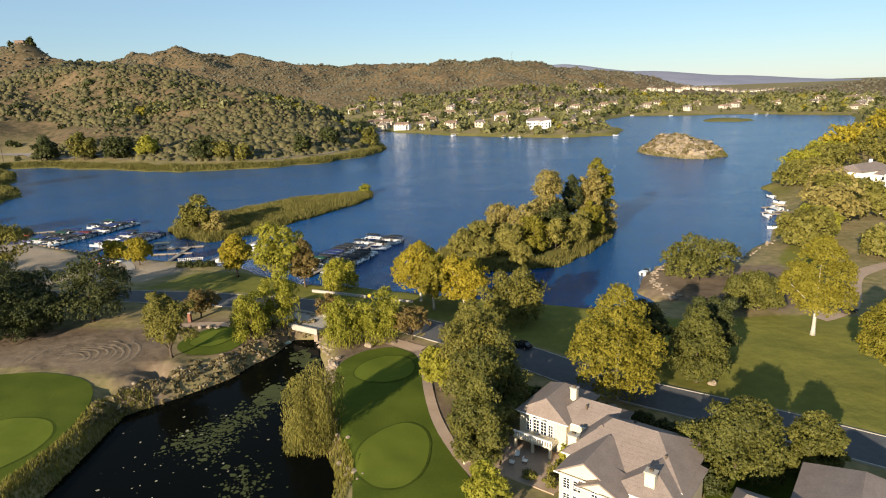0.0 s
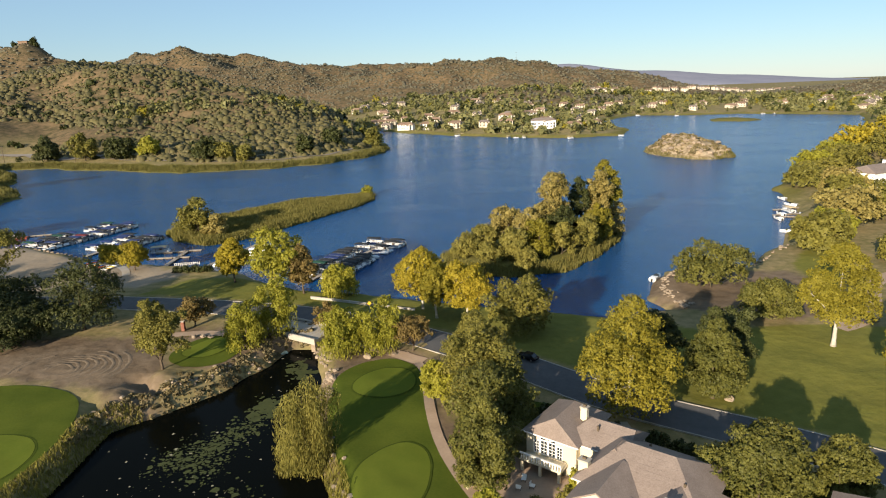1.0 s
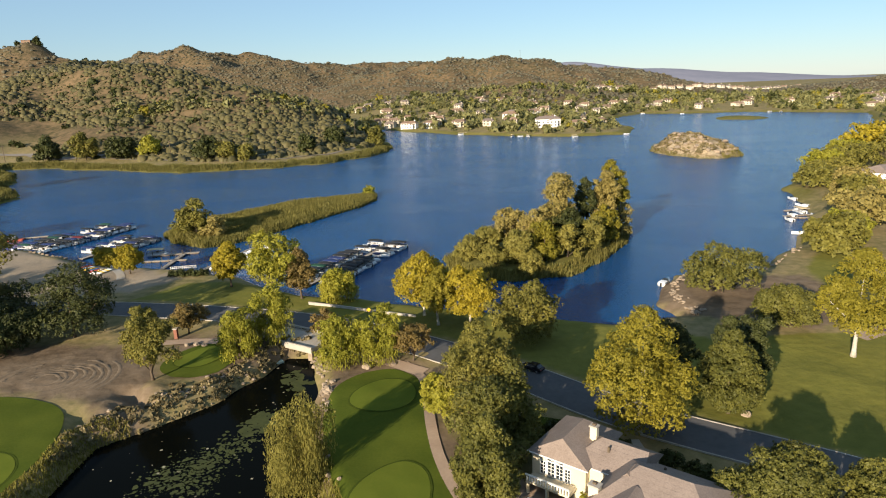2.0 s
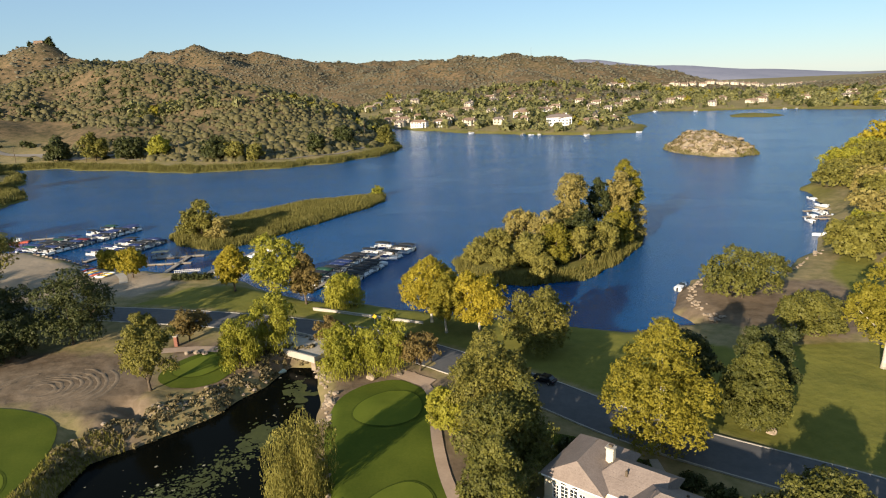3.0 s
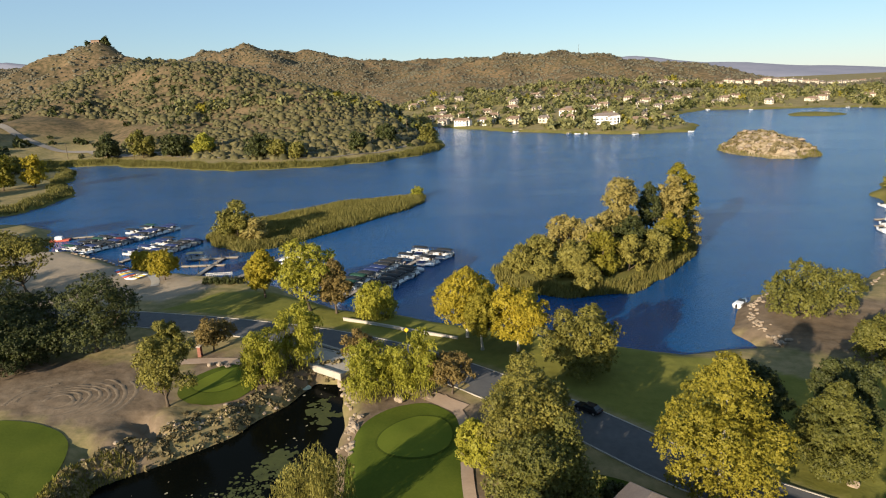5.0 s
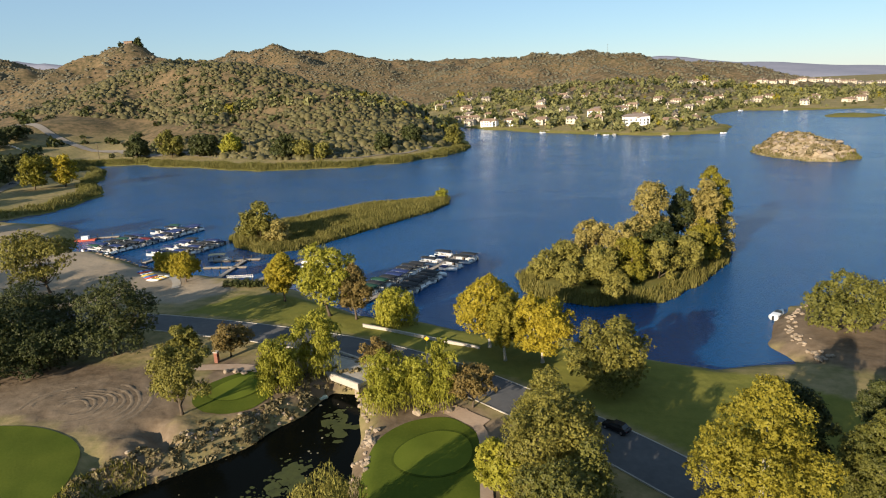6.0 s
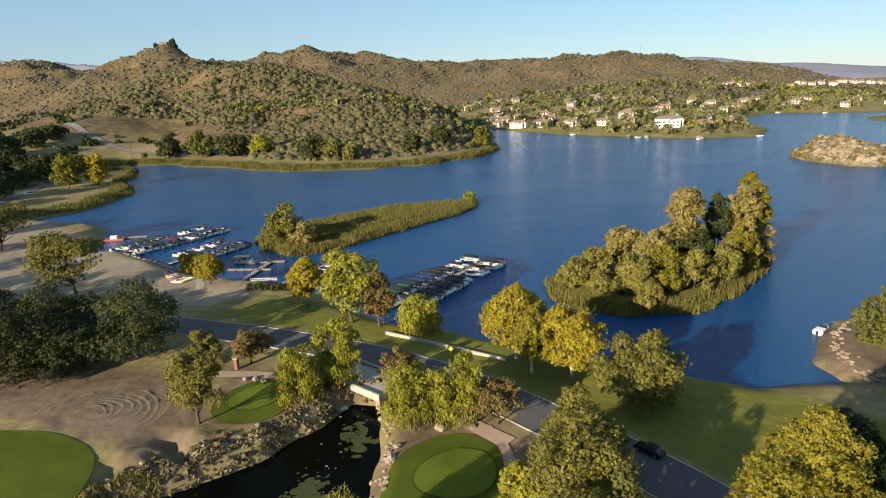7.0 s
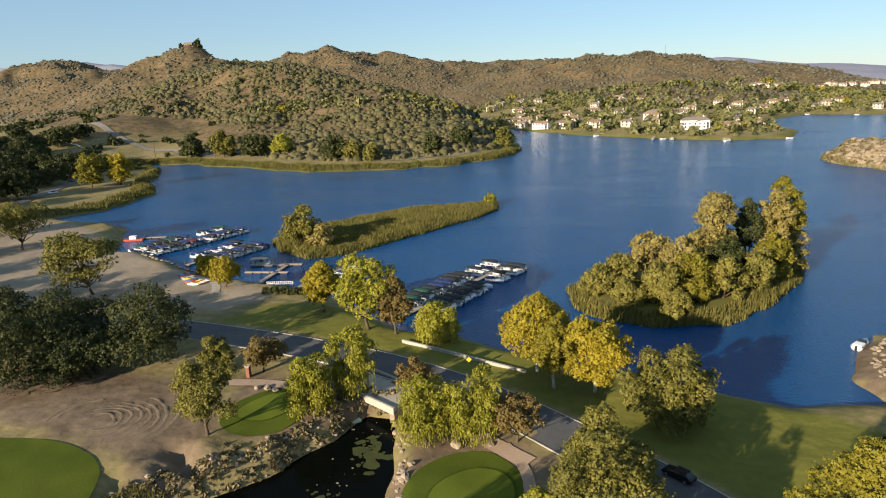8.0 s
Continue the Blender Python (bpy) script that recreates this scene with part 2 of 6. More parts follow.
# crest lines of the hills: width of the slope, then x, y, height along the crest
RIDGES = [
    (118, [(-560, 905, 88), (-521, 890, 91), (-452, 860, 97), (-400, 840, 92), (-336, 800, 71), (-295, 770, 65), (-240, 730, 49), (-184, 690, 29), (-140, 655, 16)]),
    (85, [(-425, 850, 88), (-395, 760, 58), (-370, 690, 34), (-350, 620, 14)]),
    (85, [(-300, 770, 60), (-275, 690, 36), (-240, 620, 18), (-210, 570, 8)]),
    (95, [(-540, 900, 84), (-560, 800, 52), (-560, 720, 26)]),
    (70, [(-455, 330, 20), (-500, 400, 30), (-560, 450, 36)]),
    (165, [(-1250, 1300, 108), (-1169, 1250, 111), (-1020, 1250, 111), (-940, 1250, 126)]),
    (200, [(-870, 1250, 128), (-760, 1250, 115), (-650, 1150, 98), (-560, 950, 92)]),
    (120, [(-890, 1250, 142), (-862, 1250, 145), (-840, 1250, 140)]),
    (190, [(-930, 1250, 128), (-825, 1250, 130)]),
    (300, [(-1950, 1700, 150), (-1777, 1700, 164), (-1679, 1700, 167), (-1537, 1700, 142), (-1400, 1700, 110)]),
    (330, [(-1150, 1900, 75), (-1040, 1900, 104), (-960, 1900, 144), (-840, 1900, 188), (-730, 1900, 158), (-600, 1900, 102), (-486, 1900, 128), (-400, 1900, 112)]),
    (300, [(-551, 2300, 127), (-371, 2300, 138), (-200, 2250, 130)]),
    (300, [(-230, 1780, 98), (-170, 1750, 115), (-95, 1750, 121), (1, 1750, 119), (96, 1750, 123), (177, 1750, 104), (264, 1750, 90)]),
    (150, [(264, 1750, 89), (352, 1750, 73), (409, 1750, 70), (483, 1750, 45), (540, 1750, 24), (600, 1750, 10)]),
    (160, [(96, 1750, 115), (70, 1500, 75), (110, 1330, 48)]),
    (160, [(-170, 1750, 105), (-150, 1500, 62), (-120, 1380, 40)]),
    (250, [(740, 1500, 20), (853, 1500, 36), (898, 1500, 42), (1100, 1450, 60)]),
    (90, [(230, 480, 2), (300, 470, 14), (420, 480, 22)]),
]


def hills(x, y):
    z = np.zeros_like(x)
    for width, pts in RIDGES:
        for (ax, ay, az), (bx, by, bz) in zip(pts, pts[1:]):
            dx, dy = bx - ax, by - ay
            t = np.clip(((x - ax) * dx + (y - ay) * dy) / (dx * dx + dy * dy), 0, 1)
            d2 = (x - ax - t * dx) ** 2 + (y - ay - t * dy) ** 2
            z = np.maximum(z, (az + (bz - az) * t) * np.exp(-d2 / (width * width)))
    return z


def land(x, y):
    """Ground height, and what it needs for the cover: shore distance, hill height and the isles."""
    x, y = np.asarray(x, float), np.asarray(y, float)
    wob = fbm(x / 14, y / 14, 3, 5)
    lake = -inside_by(LAKE, x, y) + wob * np.clip(y / 60, 1.5, 8)
    pond = -inside_by(POND, x, y) + wob * 2.5
    hill = hills(x, y)
    shore = np.minimum(lake, 400)
    z = -2.2 + 4.8 * smooth(-7, 7, lake + 1.5)
    z = z + np.clip(shore - 15, 0, 400) * (0.088 - 0.055 * smooth(230, 460, x)) * smooth(640, 760, y) * smooth(-330, -140, x)
    bed = -1.6 + 4.2 * smooth(-3, 3.5, pond)
    z = np.where(pond < 8, np.minimum(z, bed), z)
    ease = smooth(0, 60, lake) * smooth(230, 420, y + np.abs(x) * 0.2)
    gully = 1 - np.abs(fbm(x / 130, y / 130, 3, 9)) * 2.6
    rough = 0.84 + 0.15 * gully + 0.045 * fbm(x / 45, y / 45, 3, 21)
    z = z + np.maximum(0, hill * rough - np.maximum(z, 0)) * ease
    z = z + 14 * smooth(-430, -580, x) * smooth(470, 600, y) * ease
    bank = smooth(1, 4, pond) * smooth(17, 8, pond) * smooth(-44, -50, x) * smooth(108, 116, y)
    bank = bank * smooth(0.5, -1.5, np.maximum(inside_by(FAIR_L, x, y), inside_by(FAIR_S, x, y)))
    z = z + bank * (2.2 * fbm(x / 4, y / 4, 4, 91) - 2.6 * np.exp(-((x + 67.5 + 1.2 * (y - 128)) ** 2) / 7) * smooth(122, 124, y) * smooth(137, 133, y))
    near = np.full(x.shape, 1e9)
    for (ax, ay), (bx, by) in zip(KERB, KERB[1:]):
        ax, ay, bx, by = ax - 2.2, ay - 4.2, bx - 2.2, by - 4.2
        t = np.clip(((x - ax) * (bx - ax) + (y - ay) * (by - ay)) / ((bx - ax) ** 2 + (by - ay) ** 2), 0, 1)
        near = np.minimum(near, np.hypot(x - ax - t * (bx - ax), y - ay - t * (by - ay)))
    flat = smooth(10.5, 7, near)
    z = z * (1 - flat) + 2.72 * flat
    ring = np.hypot(x + 88, y - 140)
    z = z + 0.07 * np.sin(ring * 2.3 + 2 * fbm(x / 6, y / 6, 2, 95)) * smooth(12, 8, ring)
    isles = []
    for k, (poly, top, edge) in enumerate(((ISLE_WOOD, 2.2, 7), (ISLE_REED, 1.2, 5), (ISLE_ROCK, 12.5, 36), (ISLE_FAR, 3, 20))):
        d = inside_by(poly, x, y) + wob * (2.5 if k < 2 else 6)
        isles.append(d)
        rise = np.where(d < 0, -2.2 * smooth(0, -5, d), top * np.sin(np.clip(d / edge, 0, 1) * math.pi / 2))
        if k == 2:
            rise = rise + np.where(d > 1, fbm(x / 9, y / 9, 4, 3) * 3.0 * smooth(0, 8, d), 0)
        z = np.where(d > -6, np.maximum(z, rise), z)
    z = z + np.where(lake > 3, 0.35 * fbm(x / 9, y / 9, 3, 31) * smooth(3, 9, np.minimum(lake, pond)), 0)
    return z, lake, pond, hill * ease, isles


def hgt(x, y):
    return float(land(np.array([x]), np.array([y]))[0][0])


LAWNS = [
    [(-98, 183), (-76, 180), (-47, 173), (-19, 161), (1, 147), (15, 136), (33, 121), (62, 103), (105, 74), (150, 90), (135, 140), (100, 152), (72, 156), (48, 152),
     (36, 160), (28, 163), (14, 168), (-17, 176), (-34, 183), (-53, 187), (-66, 199), (-88, 199)],
    [(84, 160), (100, 195), (125, 250), (112, 235), (92, 205)],
]
FAIR_R = [(-29, 121), (-29.5, 129), (-26.5, 136), (-20, 139.5), (-14, 136), (-11.5, 130), (-10, 118), (-8, 108), (-3, 94), (4, 74), (4, 50), (-12, 50), (-17, 78), (-18.5, 90), (-22, 100), (-26, 110)]
FAIR_L = [(-150, 112), (-120, 122), (-98, 127), (-87, 127), (-77, 123), (-72, 115), (-70, 106), (-70, 96), (-72, 80), (-90, 50), (-140, 50)]
FAIR_S = [(-68, 139), (-68, 146), (-64, 152), (-58, 152), (-54, 147), (-53, 140), (-57, 135), (-63, 135)]
SANDS = [[(-290, 290), (-240, 285), (-206, 262), (-193, 244), (-172, 242), (-150, 229), (-122, 218), (-106, 213), (-92, 203), (-102, 190), (-135, 186), (-170, 185), (-215, 195), (-280, 230)]]
DIRTS = [
    [(-135, 132), (-118, 150), (-90, 152), (-76, 152), (-70, 140), (-56, 133), (-50, 140), (-44, 146), (-40, 153), (-72, 158), (-60, 118), (-68, 112), (-72, 124), (-98, 130)],
    [(44, 198), (44, 178), (52, 166), (72, 158), (92, 168), (88, 196), (62, 200)],
    [(-34, 132), (-28, 141), (-20, 144), (-10, 139), (-9, 128), (-2, 100), (8, 80), (-4, 80), (-22, 98), (-31, 120)],
]


def build_ground():
    ys, y = [-220.0, -160, -110, -70, -40, -15, 5, 20, 32, 42, 50, 57], 63.0
    while y < 4900:
        ys.append(y)
        y += max(0.85, 0.0076 * (y - 20))
    s = np.concatenate([np.linspace(-2.6, -1.32, 50), np.linspace(-1.3, 1.05, 490), np.linspace(1.07, 2.2, 45)])
    ys = np.array(ys)
    wide = np.where(ys > 60, ys + 120, 180)
    Y, X = np.repeat(ys, len(s)), (wide[:, None] * s[None, :]).ravel()
    Z, lake, pond, hill, isles = land(X, Y)
    n, k = len(ys), len(s)
    me = bpy.data.meshes.new("ground")
    me.vertices.add(n * k)
    me.vertices.foreach_set("co", np.stack([X, Y, Z], 1).ravel())
    i = (np.arange(n - 1)[:, None] * k + np.arange(k - 1)[None, :]).ravel()
    quads = np.stack([i, i + 1, i + k + 1, i + k], 1)
    me.loops.add(quads.size)
    me.loops.foreach_set("vertex_index", quads.ravel())
    me.polygons.add(len(quads))
    me.polygons.foreach_set("loop_start", np.arange(len(quads)) * 4)
    me.polygons.foreach_set("use_smooth", np.ones(len(quads), bool))
    me.update()
    ragged = fbm(X / 3, Y / 3, 3, 41) * 1.6
    lawn = np.max([smooth(-0.6, 0.6, inside_by(p, X, Y) + ragged * 0.5) for p in LAWNS], 0)
    dirt = np.max([smooth(-2, 2, inside_by(p, X, Y) + ragged * 2) for p in DIRTS], 0)
    sand = np.max([smooth(-2, 2, inside_by(p, X, Y) + ragged * 2) for p in SANDS], 0)
    wet = smooth(9, 3, lake + ragged * 2) * smooth(300, 330, Y)
    reed = np.maximum(wet, np.max([smooth(-4, 0, d) for d in (isles[0], isles[1], isles[3])], 0))
    rock = smooth(-3, 2, isles[2])
    scrub = smooth(4, 18, hill)
    for name, ch in (("zone", (lawn, dirt, reed)), ("zone_two", (rock, sand, scrub))):
        at = me.color_attributes.new(name, "FLOAT_COLOR", "POINT")
        at.data.foreach_set("color", np.stack([*ch, np.ones_like(X)], 1).ravel())
    me.materials.append(M_GROUND)
    return tagged(new("ground", me), "rolling dry ground with lawns, dirt and scrub hills", "ground", kind="structure")


def distant_range(name, crest, depth, material, label):
    """A far mountain range: crest points x, y, height; its slopes fall towards the lake and away from it."""
    pts = resample(crest, 60)
    rows = 14
    u = np.linspace(0, 1, rows)
    P = np.array([[(p.x, p.y - depth * (1 - k), 0) for k in u] for p in pts])
    crest_z = np.array([p.z for p in pts])[:, None]
    rel = 1 + 0.5 * fbm(P[:, :, 0] / 420, P[:, :, 1] / 420, 4, 77) * (1 - u[None, :]) + 0.05 * fbm(P[:, :, 0] / 130, P[:, :, 1] / 130, 3, 78)
    P[:, :, 2] = np.where(u[None, :] < 0.02, -5, crest_z * u[None, :] ** 0.8 * rel)
    n = len(pts)
    verts = [tuple(q) for q in P.reshape(-1, 3)] + [(p.x, p.y + depth, -5) for p in pts]
    faces = [(i * rows + j, (i + 1) * rows + j, (i + 1) * rows + j + 1, i * rows + j + 1) for i in range(n - 1) for j in range(rows - 1)]
    faces += [(i * rows + rows - 1, (i + 1) * rows + rows - 1, n * rows + i + 1, n * rows + i) for i in range(n - 1)]
    return tagged(sheet(name, (verts, faces), material), label, "mountains", kind="structure")


def sheet(name, quads, material, smoothed=True):
    me = bpy.data.meshes.new(name)
    verts, faces = quads
    me.from_pydata(verts, [], faces)
    me.materials.append(material)
    if smoothed:
        me.polygons.foreach_set("use_smooth", np.ones(len(me.polygons), bool))
    return new(name, me)


def flat_water(name, x0, y0, x1, y1, z, material, label):
    ob = sheet(name, ([(x0, y0, z), (x1, y0, z), (x1, y1, z), (x0, y1, z)], [(0, 1, 2, 3)]), material)
    return tagged(ob, label, "water", kind="structure")


def resample(line, step):
    out = [Vector(line[0])]
    for a, b in zip(line, line[1:]):
        a, b = Vector(a), Vector(b)
        n = max(1, round((b - a).length / step))
        out += [a.lerp(b, (i + 1) / n) for i in range(n)]
    for _ in range(6):
        out = [out[0]] + [(p + q * 2 + r) / 4 for p, q, r in zip(out, out[1:], out[2:])] + [out[-1]]
    return out


def sideways(pts):
    dirs = [(pts[min(i + 1, len(pts) - 1)] - pts[max(i - 1, 0)]).normalized() for i in range(len(pts))]
    return [Vector((d.y, -d.x)) for d in dirs]


def ribbon(name, line, offsets, material, lift, level=None, cells=1):
    """A strip that follows a line on the ground between two side offsets."""
    pts = resample(line, 2.5)
    flat = np.array([p + sd * (offsets[0] + (offsets[1] - offsets[0]) * j / cells) for p, sd in zip(pts, sideways(pts)) for j in range(cells + 1)])
    z = land(flat[:, 0], flat[:, 1])[0] if level is None else np.full(len(flat), level)
    verts, faces = [(x, y, h + lift) for (x, y), h in zip(flat, z)], []
    w = cells + 1
    for i in range(len(pts) - 1):
        for j in range(cells):
            faces.append((i * w + j, (i + 1) * w + j, (i + 1) * w + j + 1, i * w + j + 1))
    return sheet(name, (verts, faces), material)


def patch(name, poly, material, lift, step=0.9, label="", soften=True):
    """A mown area that lies on the ground within a closed line."""
    line = [Vector(p) for p in poly]
    for _ in range(3 if soften else 0):
        line = [v for a, b in zip(line, line[1:] + line[:1]) for v in (a.lerp(b, 0.25), a.lerp(b, 0.75))]
    closed = [tuple(p) for p in line]
    bm = bmesh.new()
    x0, x1 = min(p[0] for p in closed), max(p[0] for p in closed)
    y0, y1 = min(p[1] for p in closed), max(p[1] for p in closed)
    bm.faces.new([bm.verts.new((p[0], p[1], 0)) for p in closed])
    for axis, lo, hi in ((0, x0, x1), (1, y0, y1)):
        v = lo + step
        while v < hi:
            co, no = [0, 0, 0], [0, 0, 0]
            co[axis], no[axis] = v, 1
            bmesh.ops.bisect_plane(bm, geom=bm.verts[:] + bm.edges[:] + bm.faces[:], plane_co=co, plane_no=no)
            v += step
    co = np.array([v.co for v in bm.verts])
    z = land(co[:, 0], co[:, 1])[0]
    for v, h in zip(bm.verts, z):
        v.co.z = h + lift
    bmesh.ops.recalc_face_normals(bm, faces=bm.faces)
    me = bpy.data.meshes.new(name)
    bm.to_mesh(me)
    bm.free()
    me.materials.append(material)
    me.polygons.foreach_set("use_smooth", np.ones(len(me.polygons), bool))
    return tagged(new(name, me), label, kind="structure")


ground = build_ground()
# backdrop ranges: the blue-grey of distance haze is painted as base colour
M_RANGE = surface("haze_tinted_mountain_scrub", (0.19, 0.20, 0.25), (0.25, 0.25, 0.30), 0.004, 0.95, bumpy=0.0, spec=0.0)
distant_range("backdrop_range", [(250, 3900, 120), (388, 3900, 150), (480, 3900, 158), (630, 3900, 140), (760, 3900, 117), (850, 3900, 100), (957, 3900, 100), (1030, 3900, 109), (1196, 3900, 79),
                                 (1290, 3900, 76), (1380, 3900, 61), (1587, 3900, 58), (1795, 3900, 40), (2024, 3900, 22), (2500, 3900, 12)], 700, M_RANGE, "mountain range beyond the lake, haze painted into its blue-grey")
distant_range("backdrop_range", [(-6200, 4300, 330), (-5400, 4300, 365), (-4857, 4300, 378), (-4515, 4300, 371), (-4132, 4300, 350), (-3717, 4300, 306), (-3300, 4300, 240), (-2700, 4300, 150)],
              700, M_RANGE, "mountain range behind the hills, haze painted into its blue-grey")
flat_water("water_lake", -700, 158, 700, 1150, 0.0, M_LAKE, "wind-rippled blue lake water")
flat_water("water_pond", -72, 40, -14, 157.9, 0.0, M_POND, "dark still pond water with floating leaves")

# road with its kerbs, on the line of the lake-side kerb
tagged(ribbon("road", KERB, (0.0, 9.5), M_ASPHALT, 0.06, 2.81, 4), "grey asphalt lakeside road", "road", kind="structure")


def kerb(line, off, label):
    pts = resample(line, 2.5)
    sides = sideways(pts)
    verts, faces = [], []
    for p, sd in zip(pts, sides):
        for o, z in ((off - 0.22, 2.3), (off - 0.22, 2.96), (off, 2.96), (off, 2.3)):
            q = p + sd * o
            verts.append((q.x, q.y, z))
    for i in range(len(pts) - 1):
        for j in range(3):
            faces.append((i * 4 + j, (i + 1) * 4 + j, (i + 1) * 4 + j + 1, i * 4 + j + 1))
    ob = sheet("kerb", (verts, faces), M_CONCRETE, False)
    return tagged(ob, label, "kerb", kind="structure")


kerb(KERB, 0.0, "pale concrete kerb along the lakeside lawn")
kerb(KERB, 9.72, "pale concrete kerb along the gardens")
patch("fairway", FAIR_R, M_FAIRWAY, 0.10, label="mown golf fairway with a raised green")
patch("fairway", FAIR_L, M_FAIRWAY, 0.14, 1.0, label="mown golf fairway beside the pond")
patch("fairway", FAIR_S, M_FAIRWAY, 0.10, label="small mown apron round a green")


def oval(cx, cy, rx, ry, turn=0.0, n=14, wob=0.06):
    out = []
    for i in range(n):
        a = 2 * math.pi * i / n
        r = 1 + wob * math.sin(2 * a + cx) + wob * math.cos(3 * a + cy)
        x, y = rx * r * math.cos(a), ry * r * math.sin(a)
        out.append((cx + x * math.cos(turn) - y * math.sin(turn), cy + x * math.sin(turn) + y * math.cos(turn)))
    return out


for cx, cy, rx, ry, turn in ((-13.6, 97.3, 6.35, 9.15, 0), (-19, 127.6, 6.35, 6.95, 0), (-61, 145, 4.5, 6.5, -0.5), (-80, 99, 8.35, 10.85, 0)):
    patch("green_collar", oval(cx, cy, rx, ry, turn), M_COLLAR_SHADE, 0.17, label="narrow collar of longer dark grass")
patch("putting_green", oval(-13.6, 97.3, 6.0, 8.8), M_GREEN, 0.20, label="pale close-cut putting green")
patch("putting_green", oval(-19, 127.6, 6.0, 6.6), M_GREEN, 0.20, label="close-cut putting green in tree shade")
patch("putting_green", oval(-61, 145, 4.2, 6.2, -0.5), M_GREEN, 0.20, label="small close-cut putting green")
patch("putting_green", oval(-80, 99, 8.0, 10.5), M_GREEN, 0.20, label="pale close-cut putting green by the pond")


# ---- parts and things ----
def part(name, bm, material, parent, label="", smoothed=False):
    me = bpy.data.meshes.new(name)
    bm.to_mesh(me)
    bm.free()
    return mesh_part(name, me, material, parent, label, smoothed)


def mesh_part(name, me, material, parent, label="", smoothed=False):
    me.materials.append(material)
    if smoothed:
        me.polygons.foreach_set("use_smooth", np.ones(len(me.polygons), bool))
    ob = new(name, me)
    ob.parent = parent
    if label:
        ob["label"] = label
    return ob


def thing(name, m, label, category, group=""):
    ob = new(name)
    ob.matrix_basis = m
    ob.empty_display_size = 0.5
    return tagged(ob, label, category, group)


def box(bm, x0, y0, z0, x1, y1, z1, bevel=0.0):
    made = bmesh.ops.create_cube(bm, size=1, matrix=Matrix.LocRotScale(((x0 + x1) / 2, (y0 + y1) / 2, (z0 + z1) / 2), None, (x1 - x0, y1 - y0, z1 - z0)))
    if bevel:
        edges = list({e for v in made["verts"] for e in v.link_edges})
        bmesh.ops.bevel(bm, geom=edges, offset=bevel, segments=2, affect="EDGES")
    return bm


def boxed(*a, **k):
    return box(bmesh.new(), *a, **k)


def tube(bm, pts, radii, seg=7):
    """A tapered tube through points."""
    rings = []
    for i, p in enumerate(pts):
        d = (Vector(pts[min(i + 1, len(pts) - 1)]) - Vector(pts[max(i - 1, 0)])).normalized()
        q = d.to_track_quat("Z", "Y")
        rings.append([bm.verts.new(Vector(p) + q @ Vector((math.cos(2 * math.pi * k / seg) * radii[i], math.sin(2 * math.pi * k / seg) * radii[i], 0))) for k in range(seg)])
    for a, b in zip(rings, rings[1:]):
        for k in range(seg):
            bm.faces.new((a[k], a[(k + 1) % seg], b[(k + 1) % seg], b[k]))
    bm.faces.new(rings[-1])
    bm.faces.new(rings[0][::-1])
    return bm


def leaf_mesh(name, C, U, V):
    """Many small three-cornered leaves: centres, and half-width and half-height vectors."""
    n = len(C)
    co = np.stack([C - U - V, C + U - V * 0.7, C + U * 0.15 + V * 1.25], 1).reshape(-1, 3)
    me = bpy.data.meshes.new(name)
    me.vertices.add(3 * n)
    me.vertices.foreach_set("co", co.ravel())
    me.loops.add(3 * n)
    me.loops.foreach_set("vertex_index", np.arange(3 * n))
    me.polygons.add(n)
    me.polygons.foreach_set("loop_start", np.arange(n) * 3)
    me.update()
    return me


def unit(v):
    return v / np.maximum(np.linalg.norm(v, axis=-1, keepdims=True), 1e-9)


def leaf_frames(rng, normal, size, loose=0.7):
    n = unit(normal + rng.normal(size=normal.shape) * loose)
    u = unit(np.cross(n, rng.normal(size=n.shape)))
    v = np.cross(n, u)
    s = (size * rng.uniform(0.6, 1.3, len(n)))[:, None]
    return u * s * 0.5, v * s * 0.5


